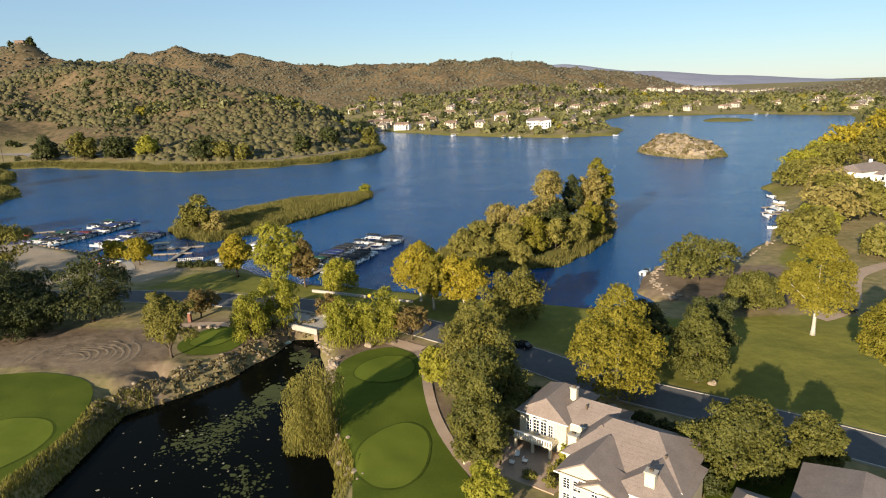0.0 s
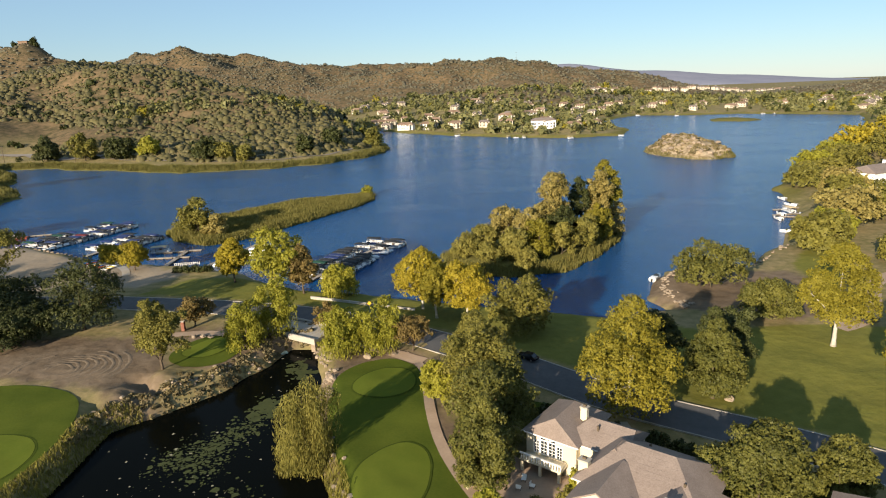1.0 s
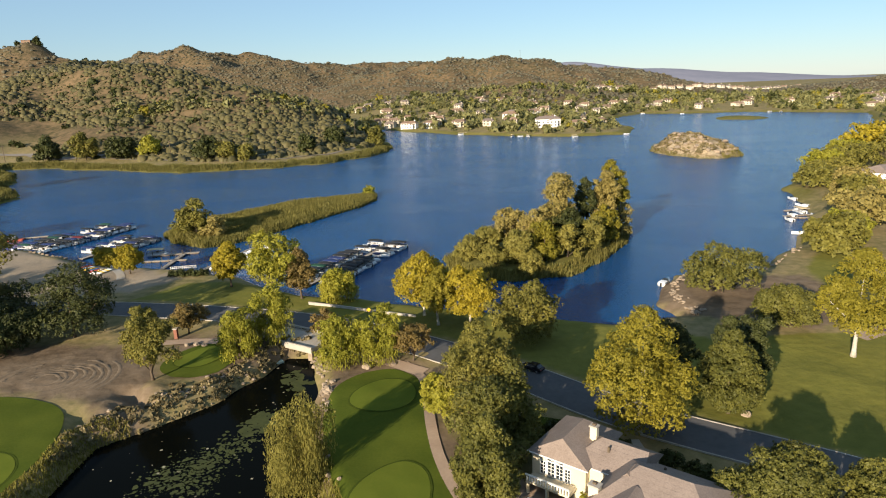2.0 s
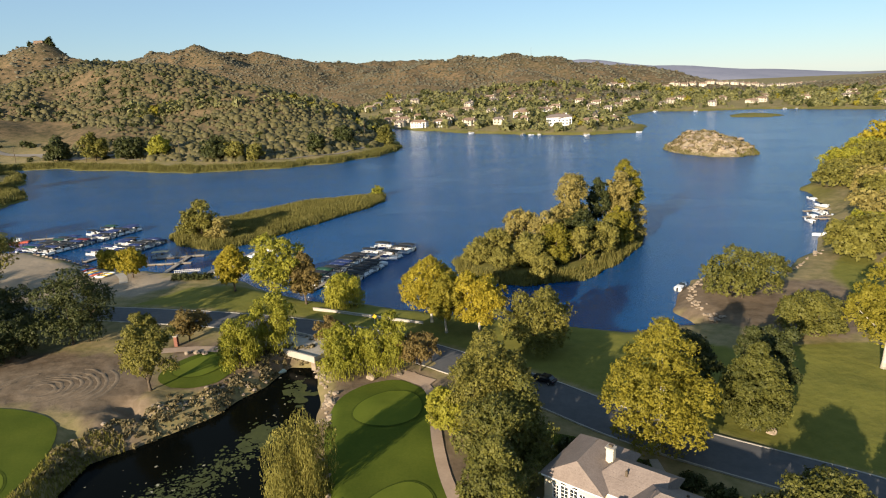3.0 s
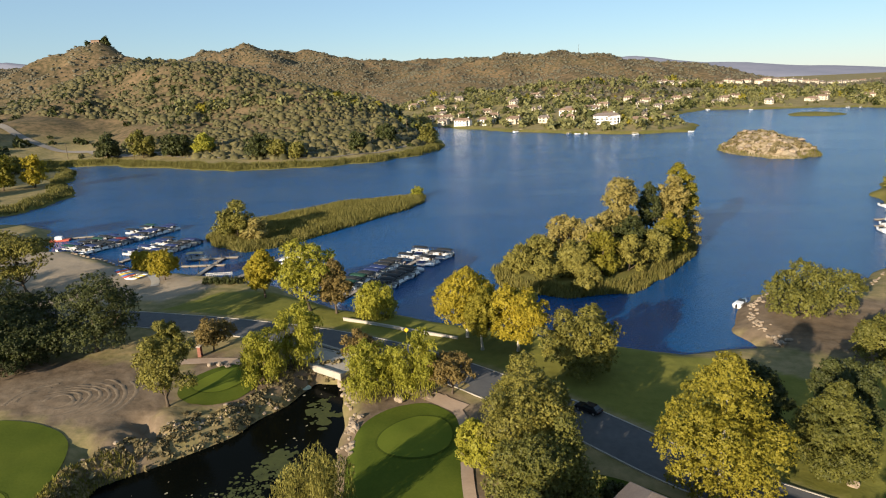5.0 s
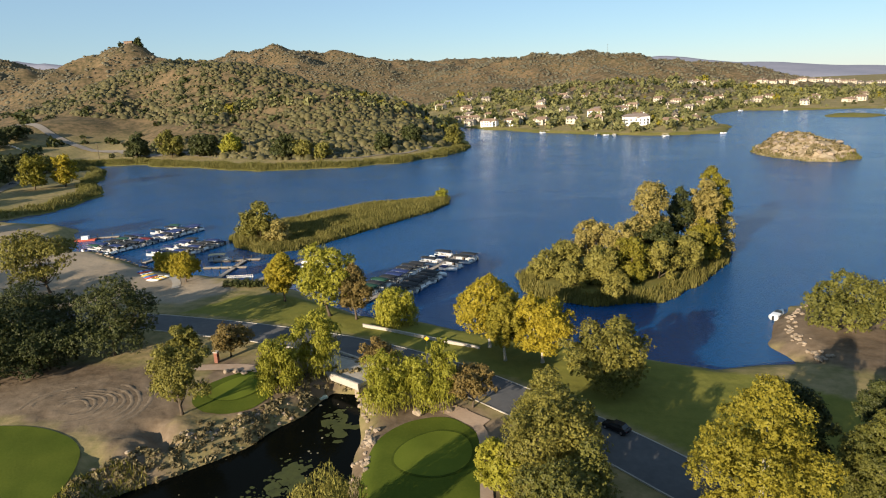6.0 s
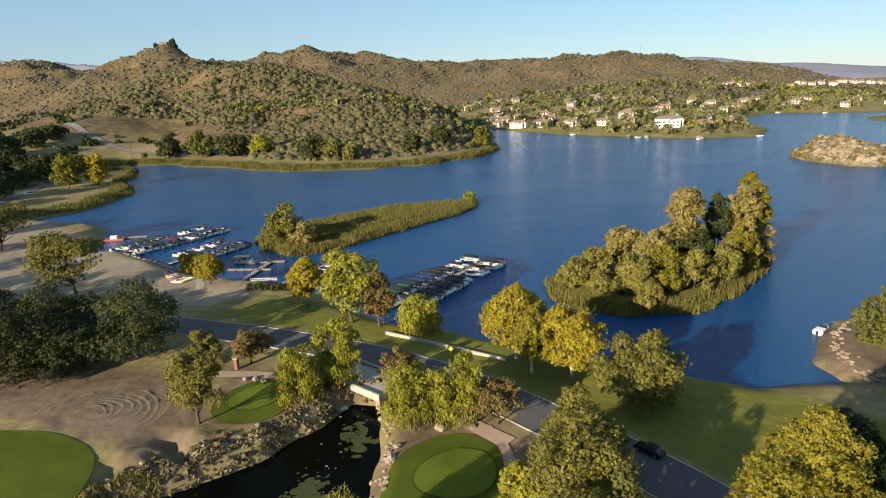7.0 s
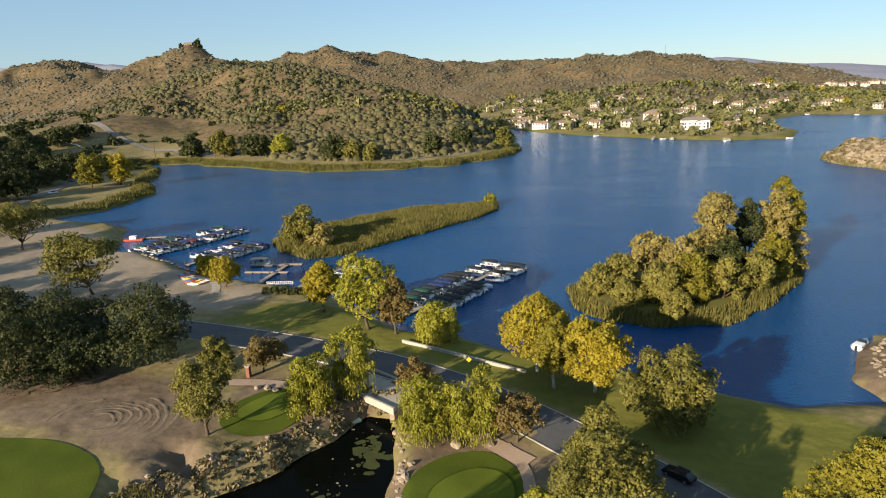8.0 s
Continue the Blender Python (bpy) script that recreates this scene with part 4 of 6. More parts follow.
# far bushes wear the leaf colour greyed for haze
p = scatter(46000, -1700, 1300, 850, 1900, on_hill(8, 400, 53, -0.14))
bushes("chaparral_far", p, rng.gamma(5, 1.1, len(p)).clip(2, 11), 4, "far", "chaparral on the far hills, greyed for haze", 0.36, 3)
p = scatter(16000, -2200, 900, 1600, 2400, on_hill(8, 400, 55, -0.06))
bushes("chaparral_distant", p, rng.gamma(5, 1.5, len(p)).clip(3, 13), 4, "far", "distant chaparral on the ridges, greyed for haze", 0.3, 4)


def town(x, y):
    z, lake, pond, hill, isles = land(x, y)
    return (lake > 10) & (lake < 420) & (z < 46) & (fbm(x / 60, y / 60, 3, 61) + rng.normal(size=x.shape) * 0.3 > -0.05) & (np.abs(x) < y * 1.2)


for k, (count, key, lab) in enumerate(((2300, "oak", "dark trees among the far lakeside houses"), (9000, "town", "muted green trees among the far lakeside houses"), (500, "syc", "yellow-green trees among the far lakeside houses"))):
    p = scatter(count, -420, 900, 690, 1600, town)
    ob, _ = clumps("far_woods", p, rng.gamma(7, 1.1, len(p)).clip(3.5, 17), 34, key, lab, 0.8, 10 + k, "trees")
    stuff_material(ob, key)


def reeds(name, n, area, keep, tall, label, seed, key="reed"):
    r = np.random.default_rng(seed)
    x, y = r.uniform(area[0], area[1], n), r.uniform(area[2], area[3], n)
    z, lake, pond, hill, isles = land(x, y)
    ok = keep(x, y, lake, pond, isles)
    x, y, z = x[ok], y[ok], np.maximum(z[ok], 0)
    m = len(x)
    h = tall * r.uniform(0.5, 1.2, m) * (0.8 + 0.7 * fbm(x / 8, y / 8, 2, 71))
    u = unit(np.stack([r.normal(size=m), r.normal(size=m), np.zeros(m)], 1))
    V = np.stack([r.normal(size=m) * 0.25, r.normal(size=m) * 0.25, np.ones(m)], 1) * (h / 2)[:, None]
    ob = new(name, leaf_mesh(name, np.stack([x, y, z + h * 0.48], 1), u * (tall * 0.09 * r.uniform(0.6, 1.3, m))[:, None], V))
    ob.data.materials.append(LEAF[key])
    return tagged(ob, label, "reeds", kind="stuff")


reeds("reeds_isle", 110000, (-140, -50, 244, 366), lambda x, y, l, p, i: i[1] > -0.5, 1.9, "tall yellow-green reeds covering the low isle", 5)
reeds("reeds_wooded_isle", 50000, (-16, 58, 200, 272), lambda x, y, l, p, i: (i[0] > -1) & (i[0] < 4), 2.2, "olive reeds round the wooded isle", 6)
reeds("reeds_shore", 260000, (-460, -80, 470, 640), lambda x, y, l, p, i: (l > -1.5) & (l < 11), 2.6, "yellow-green reeds along the far bank", 7)
reeds("reeds_headland", 110000, (-420, -255, 300, 520), lambda x, y, l, p, i: (l > -1) & (l < 10), 2.4, "pale reeds round the headland", 8)
reeds("bank_grass", 80000, (-78, -18, 62, 120), lambda x, y, l, p, i: (p > -0.6) & (p < np.where(x < -60, 4.6, 2.2)) & ((x < -62) | (y < 112)) & (y < 119) & (inside_by(FAIR_L, x, y) < 0.2), 1.0, "rough green grass along the pond bank", 9, "live")
p = scatter(9000, -140, -40, 106, 165, lambda x, y: (land(x, y)[2] > -0.2) & (np.max([inside_by(q, x, y) for q in (FAIR_L, FAIR_S)], 0) < -0.5) & (y < 163 + 0.05 * x) & (land(x, y)[2] + 8 * fbm(x / 6, y / 6, 3, 81) < 7))
ob, _ = clumps("low_scrub", p, rng.uniform(0.4, 1.4, len(p)), 16, "scrub", "low dry brush on the bare dirt bank", 0.5, 15)
stuff_material(ob, "brush")


def tyre_tracks(cx, cy, arcs):
    """Low ridges of churned dirt along wheel arcs: radius, start and end angle."""
    r = np.random.default_rng(23)
    verts, faces = [], []
    for rad, a0, a1 in arcs:
        a = np.linspace(math.radians(a0), math.radians(a1), int(rad * 5) + 6)
        wob = rad + 0.25 * np.sin(a * 3 + rad) + r.normal(size=len(a)) * 0.05
        for off, up in ((-0.32, -0.05), (0.0, 0.2), (0.32, -0.05)):
            x, y = cx + np.cos(a) * (wob + off) * 1.35, cy + np.sin(a) * (wob + off)
            z = land(x, y)[0] + 0.02 + up * 0.5 * (0.6 + 0.5 * r.random(len(a)))
            verts += list(zip(x, y, z))
        n, m = len(a), len(verts) - 3 * len(a)
        faces += [(m + k * n + i, m + k * n + i + 1, m + (k + 1) * n + i + 1, m + (k + 1) * n + i) for k in range(2) for i in range(n - 1)]
    ob = sheet("tyre_tracks", (verts, faces), surface("churned_dirt", (0.10, 0.073, 0.047), (0.20, 0.15, 0.10), 0.6, 0.95, bumpy=0.5, dist=0.05))
    return tagged(ob, "curved ridges of wheel tracks in bare dirt", "tracks", kind="stuff")


tyre_tracks(-88.7, 134.5, [(2.2, -60, 200), (3.3, -70, 160), (4.4, -50, 140), (5.6, -60, 110), (6.8, -40, 95), (8.1, -45, 70), (9.4, -30, 75), (10.8, -25, 50), (6.2, 130, 190), (7.6, 120, 200)])


# ---- materials of built things ----
M_STUCCO = surface("cream_stucco", (0.50, 0.43, 0.30), (0.60, 0.53, 0.39), 0.3, 0.9, bumpy=0.25, dist=0.01, fine=20)
M_WHITE = surface("white_paint", (0.70, 0.68, 0.63), (0.80, 0.78, 0.74), 0.6, 0.6, bumpy=0.1)
M_HOUSE = surface("far_house_stucco", (0.44, 0.38, 0.29), (0.64, 0.57, 0.46), 0.02, 0.9, vary=0.35)
M_TILE = surface("far_roof_tiles", (0.20, 0.12, 0.08), (0.34, 0.24, 0.17), 0.05, 0.9, vary=0.5)
M_STONE = surface("pale_field_stone", (0.17, 0.13, 0.09), (0.38, 0.30, 0.22), 0.9, 0.9, bumpy=0.6, dist=0.06, vary=0.35)
M_FARROAD = surface("worn_pale_asphalt", (0.15, 0.13, 0.11), (0.21, 0.185, 0.155), 0.1, 0.95)
M_WOOD = surface("weathered_dock_wood", (0.20, 0.17, 0.14), (0.36, 0.31, 0.26), 0.8, 0.85)
M_BRICK = surface("red_brick_pillar", (0.15, 0.06, 0.04), (0.24, 0.105, 0.07), 3.0, 0.9)
M_HULL = surface("white_boat_hull", (0.68, 0.68, 0.68), (0.80, 0.80, 0.79), 0.7, 0.35, bumpy=0.0)
M_TYRE = surface("black_rubber", (0.015, 0.015, 0.015), (0.03, 0.03, 0.03), 3, 0.8)
M_ALU = surface("brushed_aluminium", (0.5, 0.5, 0.5), (0.62, 0.62, 0.62), 2, 0.4, 1.0, bumpy=0.0)
M_POST = surface("dark_wood_post", (0.06, 0.045, 0.03), (0.12, 0.09, 0.06), 2, 0.9)
M_ALGAE = surface("olive_pondweed", (0.024, 0.031, 0.007), (0.062, 0.07, 0.016), 0.7, 0.8, bumpy=0.4)
M_LEAFLITTER = surface("pale_floating_leaves", (0.2, 0.17, 0.1), (0.4, 0.36, 0.26), 2, 0.8)


def paint(name, c, rough=0.4):
    return surface(name, c, tuple(min(1, v * 1.25 + 0.005) for v in c), 0.8, rough, bumpy=0.05)


def roof_material(name, c1, c2, pitch=3.2):
    m, N, L, B = nodes_of(name)
    v = coords(N, L)
    sep = N.new("ShaderNodeSeparateXYZ")
    L.new(v, sep.inputs[0])
    w = N.new("ShaderNodeMath")
    w.operation = "MULTIPLY"
    w.inputs[1].default_value = pitch
    L.new(sep.outputs[2], w.inputs[0])
    fr = N.new("ShaderNodeMath")
    fr.operation = "FRACT"
    L.new(w.outputs[0], fr.inputs[0])
    col = mix(N, L, 0.5, ramp(N, L, noise_node(N, L, v, 0.5), [(0.3, c1), (0.7, c2)]), ramp(N, L, noise_node(N, L, v, 5, 2), [(0.35, c1), (0.65, c2)]))
    L.new(col, B.inputs["Base Color"])
    B.inputs["Roughness"].default_value = 0.85
    bump(N, L, fr.outputs[0], 0.6, 0.03, B)
    return m


M_SHINGLE = roof_material("grey_brown_shingles", (0.15, 0.115, 0.095), (0.235, 0.185, 0.155))
M_GLASS, _n, _l, _b = nodes_of("dark_window_glass")
_b.inputs["Base Color"].default_value, _b.inputs["Roughness"].default_value = (0.02, 0.025, 0.03, 1), 0.06
M_PANEL = paint("grey_boat_panel", (0.3, 0.31, 0.33), 0.5)
COVERS = [paint("navy_canvas", (0.012, 0.025, 0.09), 0.8), paint("black_canvas", (0.015, 0.016, 0.018), 0.8), paint("maroon_canvas", (0.10, 0.012, 0.014), 0.8),
          paint("tan_canvas", (0.42, 0.33, 0.2), 0.8), paint("forest_green_canvas", (0.012, 0.05, 0.03), 0.8)]


# ---- the near house ----
def roof_form(u0, u1, v0, v1, ze, zr, axis, hip0, hip1, over=0.0, drop=0.0):
    """Eave corners and ridge ends of a hipped or gabled roof."""
    u0, u1, v0, v1, ze, zr = u0 - over, u1 + over, v0 - over, v1 + over, ze - drop, zr - drop
    if axis == "u":
        m = (v0 + v1) / 2
        return [(u0, v0, ze), (u1, v0, ze), (u1, v1, ze), (u0, v1, ze), (u0 + hip0, m, zr), (u1 - hip1, m, zr)]
    m = (u0 + u1) / 2
    return [(u1, v0, ze), (u1, v1, ze), (u0, v1, ze), (u0, v0, ze), (m, v0 + hip0, zr), (m, v1 - hip1, zr)]


def roof_shell(form, hip0, hip1, thick=0.22):
    bm = bmesh.new()
    a, b, c, d, e, f = [bm.verts.new(p) for p in form]
    bm.faces.new((a, b, f, e))
    bm.faces.new((c, d, e, f))
    if hip0:
        bm.faces.new((d, a, e))
    if hip1:
        bm.faces.new((b, c, f))
    bmesh.ops.recalc_face_normals(bm, faces=bm.faces)
    bmesh.ops.solidify(bm, geom=bm.faces[:], thickness=thick)
    bmesh.ops.recalc_face_normals(bm, faces=bm.faces)
    return bm


def wall_mass(form, base):
    bm = bmesh.new()
    a, b, c, d, e, f = [bm.verts.new(p) for p in form]
    low = [bm.verts.new((p[0], p[1], base)) for p in form[:4]]
    for i, (p, q) in enumerate(((a, b), (b, c), (c, d), (d, a))):
        bm.faces.new((low[i], low[(i + 1) % 4], q, p))
    bm.faces.new((a, b, f, e)), bm.faces.new((c, d, e, f)), bm.faces.new((d, a, e)), bm.faces.new((b, c, f)), bm.faces.new(low[::-1])
    bmesh.ops.recalc_face_normals(bm, faces=bm.faces)
    return bm


def wing(house, u0, u1, v0, v1, ze, zr, axis, hip0, hip1, base=-0.3):
    part("wall", wall_mass(roof_form(u0, u1, v0, v1, ze, zr, axis, hip0, hip1, 0, 0.12), base), M_STUCCO, house)
    part("roof", roof_shell(roof_form(u0, u1, v0, v1, ze, zr, axis, hip0, hip1, 0.5), hip0, hip1), M_SHINGLE, house, "grey-brown shingle roof")
    part("gutter", boxed(u0 - 0.55, v0 - 0.6, ze - 0.16, u1 + 0.55, v0 - 0.48, ze - 0.02), M_WHITE, house, "white eaves gutter")


def window(house, u, v, z, w, h, side="front", cols=2, rows=3):
    """A framed window on a wall: front faces minus v, left faces minus u."""
    def put(a0, z0, a1, z1, d0, d1):
        if side == "front":
            return boxed(a0, v - d1, z0, a1, v - d0, z1)
        return boxed(u - d1, a0, z0, u - d0, a1, z1)
    c = u if side == "front" else v
    bm = bmesh.new()
    for a0, z0, a1, z1 in ((c - w / 2 - 0.12, z - 0.12, c + w / 2 + 0.12, z), (c - w / 2 - 0.12, z + h, c + w / 2 + 0.12, z + h + 0.12), (c - w / 2 - 0.12, z, c - w / 2, z + h), (c + w / 2, z, c + w / 2 + 0.12, z + h)):
        if side == "front":
            box(bm, a0, v - 0.14, z0, a1, v + 0.02, z1)
        else:
            box(bm, u - 0.14, a0, z0, u + 0.02, a1, z1)
    fr = part("window", bm, M_WHITE, house, "white window frame")
    part("pane", put(c - w / 2, z, c + w / 2, z + h, 0.02, 0.05), M_GLASS, fr, "dark glass pane")
    for i in range(1, cols):
        a = c - w / 2 + w * i / cols
        part("glazing_bar", put(a - 0.035, z, a + 0.035, z + h, 0.05, 0.09), M_WHITE, fr)
    for j in range(1, rows):
        b = z + h * j / rows
        part("glazing_bar", put(c - w / 2, b - 0.03, c + w / 2, b + 0.03, 0.05, 0.088), M_WHITE, fr)
    return fr


def near_house():
    house = thing("house", pose(5.9, 101.2, 2.7, 0, 0, -34.5), "two-storey cream stucco house with grey-brown hipped shingle roofs", "house")
    wing(house, 0, 8, 0, 10.5, 5.4, 7.9, "v", 1.6, 3.5)
    wing(house, 5.5, 14.5, 1.2, 8.6, 5.3, 7.6, "u", 3.0, 0.5)
    wing(house, 11, 26.5, -6, 6.6, 5.0, 8.4, "u", 4.5, 5.5)
    wing(house, 12.2, 19.4, -10.4, -2, 4.9, 7.4, "v", 0, 1.0)
    wing(house, 19, 27.5, -9, 1, 4.4, 6.8, "v", 3.6, 2.0)
    wing(house, 15.6, 21, -11.2, -7, 4.3, 5.9, "v", 0, 0.5)
    # arched window over the balcony
    for k, (u, w, h) in enumerate(((1.75, 0.75, 1.9), (2.95, 1.0, 2.1), (4.25, 1.0, 2.1), (5.45, 0.75, 1.9))):
        window(house, u, 0, 2.35, w, h, "front", 2, 4)
    bm = bmesh.new()
    pts = [(3.6 + 1.25 * math.cos(a), 4.6 + 0.85 * math.sin(a)) for a in np.linspace(0, math.pi, 13)]
    face = bm.faces.new([bm.verts.new((u, -0.03, z)) for u, z in pts])
    bmesh.ops.solidify(bm, geom=[face], thickness=0.05)
    fan = part("fanlight", bm, M_GLASS, house, "arched dark fanlight")
    bm = bmesh.new()
    for a in np.linspace(0, math.pi, 7):
        tube(bm, [(3.6, -0.09, 4.6), (3.6 + 1.25 * math.cos(a), -0.09, 4.6 + 0.85 * math.sin(a))], [0.035, 0.035], 4)
    tube(bm, [(3.6 + 1.3 * math.cos(a), -0.09, 4.6 + 0.9 * math.sin(a)) for a in np.linspace(0, math.pi, 13)], [0.08] * 13, 5)
    part("fan_bars", bm, M_WHITE, fan, "white curved glazing bars")
    # balcony on columns
    balcony = part("balcony", boxed(0.2, -2.4, 1.75, 6.8, 0, 2.05, 0.04), M_STUCCO, house, "cream stucco balcony")
    for u in np.arange(0.4, 6.8, 0.42):
        part("baluster", boxed(u, -2.34, 2.05, u + 0.14, -2.2, 2.85), M_WHITE, balcony)
    part("handrail", boxed(0.2, -2.42, 2.85, 6.8, -2.14, 2.98), M_WHITE, balcony)
    for u in (0.35, 3.3, 6.3):
        part("column", boxed(u, -2.35, -0.2, u + 0.4, -1.95, 1.75, 0.03), M_STUCCO, balcony)
    part("doorway", boxed(1.0, -0.06, 0, 5.6, 0.02, 1.6), M_GLASS, house, "dark glazed terrace doors")
    # chimneys
    for u, v, z0, z1, w in ((6.6, 5.4, 5, 8.5, 1.0), (11.2, -4.2, -0.3, 6.6, 1.3), (23.4, -7.6, 3, 7.2, 1.3)):
        ch = part("chimney", boxed(u - w / 2, v - w * 0.4, z0, u + w / 2, v + w * 0.4, z1, 0.03), M_STUCCO, house, "cream stucco chimney")
        part("chimney_cap", boxed(u - w / 2 - 0.12, v - w * 0.4 - 0.12, z1, u + w / 2 + 0.12, v + w * 0.4 + 0.12, z1 + 0.22, 0.03), M_CONCRETE, ch)
        part("flue", boxed(u - 0.25, v - 0.2, z1 + 0.22, u + 0.25, v + 0.2, z1 + 0.5), M_POST, ch, "dark flue opening")
    for u, z, w, h in ((13.3, 2.6, 0.9, 1.5), (15.4, 2.6, 2.2, 1.5), (17.6, 2.6, 0.8, 1.5), (13.3, 0.3, 0.9, 1.5), (14.9, 0.3, 1.2, 1.5)):
        window(house, u, -10.4 if u < 15.5 else -11.2, z, w, h, "front", 4 if w > 2 else 2, 4)
    window(house, 22.2, -9, 2.2, 0.9, 1.2, "front", 2, 3)
    window(house, 12.2, -8, 2.6, 0.9, 1.4, "left", 2, 3)
    window(house, 0, 4, 2.6, 1.0, 1.4, "left", 2, 3)
    part("dormer", roof_shell(roof_form(13.2, 15.0, -1.5, 1.5, 7.0, 7.9, "v", 0, 0.4), 0, 0.4, 0.12), M_SHINGLE, house, "small gabled roof dormer")
    part("dormer_face", boxed(13.3, -1.3, 6.4, 14.9, 0.6, 7.05), M_WHITE, house)
    for u, v in ((17, 3.2), (21, 2.5), (19.5, -1.5), (4.2, 4), (9.5, 3.2), (23.5, -3)):
        z = 6.9 if u > 12 else 7.2
        part("roof_vent", boxed(u, v, z - 0.6, u + 0.3, v + 0.3, z + 0.3, 0.05), M_POST, house, "small dark roof vent")
    # terrace
    tagged(part("terrace", boxed(-3.5, -9.5, -0.25, 11, 0, 0.12), M_PATH, None), "tan paved garden terrace", "terrace", kind="structure").matrix_basis = house.matrix_basis
    w = thing("garden_wall", house.matrix_basis.copy(), "low curved cream garden wall round the terrace", "wall")
    bm = bmesh.new()
    arc = [(-3.6 + 0.9 * math.sin(t * 2.2) - 0.5, -1 - 9.5 * t) for t in np.linspace(0, 1, 12)]
    for (a, b), (c, d) in zip(arc, arc[1:]):
        q = Matrix.Translation(((a + c) / 2, (b + d) / 2, 0.35)) @ Matrix.Rotation(math.atan2(d - b, c - a), 4, "Z")
        bmesh.ops.create_cube(bm, size=1, matrix=q @ Matrix.Diagonal((math.hypot(c - a, d - b) + 0.05, 0.3, 1.1, 1)))
    part("wall_body", bm, M_STUCCO, w)
    for k, (u, v, rot) in enumerate(((2.2, -4.5, 20), (4.0, -5.2, 100), (2.6, -6.6, 200))):
        ch = thing("patio_chair", house.matrix_basis @ pose(u, v, 0.12, 0, 0, rot), "pale patio chair with a cushioned seat", "chair", "chairs on the terrace")
        part("seat", boxed(-0.35, -0.35, 0.32, 0.35, 0.35, 0.46, 0.04), M_WHITE, ch)
        part("backrest", boxed(-0.35, 0.27, 0.46, 0.35, 0.37, 0.95, 0.03), M_WHITE, ch)
        for a in (-0.3, 0.3):
            for b in (-0.3, 0.3):
                part("leg", boxed(a - 0.03, b - 0.03, 0, a + 0.03, b + 0.03, 0.32), M_POST, ch)
    for k, (u, v, h, w2) in enumerate(((9.5, -2.5, 3.6, 3.2), (9.0, -5.5, 2.2, 2.4), (-2.2, -3, 2.0, 2.2), (-2.5, -7, 1.8, 2), (6.5, -8.3, 1.6, 2.2), (9.8, -8.4, 1.8, 2.0))):
        q = house.matrix_basis @ Vector((u, v, 0.1))
        tree("garden_shrub", "leafy green shrub on the house terrace", q.x, q.y, h, w2, "live" if k else "lime", "shrub", leaf=0.3, z=q.z, seed=700 + k, group="shrubs on the terrace")
    return house


near_house()
# dark patches that put the shade round the house into the ground colour
patch("shade_toned_grass", [(27.5, 107), (37, 101), (47, 93), (52, 80), (34, 74), (29, 84), (31, 93)], M_COLLAR_SHADE, 0.07, label="grass beside the house, darkened in colour for shade")
patch("front_garden", [(5, 113), (13, 113.5), (22, 107), (27, 104), (22, 112), (12, 119), (5, 121)], M_COLLAR_SHADE, 0.07, label="front garden grass, darkened in colour for shade")
# dark shrubs added to deepen the shade beside the house
for k, (x, y, h, w) in enumerate(((30.5, 98, 3.0, 5), (33, 95, 3.5, 5.5), (29, 102.5, 2.5, 4.5), (26, 106, 2.2, 4), (31, 89, 3.5, 5.5), (15.5, 111, 2.0, 4), (10.5, 114, 2.2, 4.5), (19.5, 109, 1.8, 3.5))):
    tree("garden_shrub", "dark green shrub added to darken the front garden", x, y, h, w, "oak", "shrub", leaf=0.35, seed=760 + k, group="shrubs in the front garden")
second = thing("house", pose(40.5, 84, 2.7, 0, 0, -34), "neighbouring cream house with a grey shingle roof", "house")
wing(second, 0, 13, -8, 4, 4.6, 7.4, "v", 3.0, 3.0)
wing(second, -6, 4, -14, -6, 4.2, 6.6, "u", 2.0, 2.0)
window(second, 3, -8, 1.2, 1.4, 1.4)


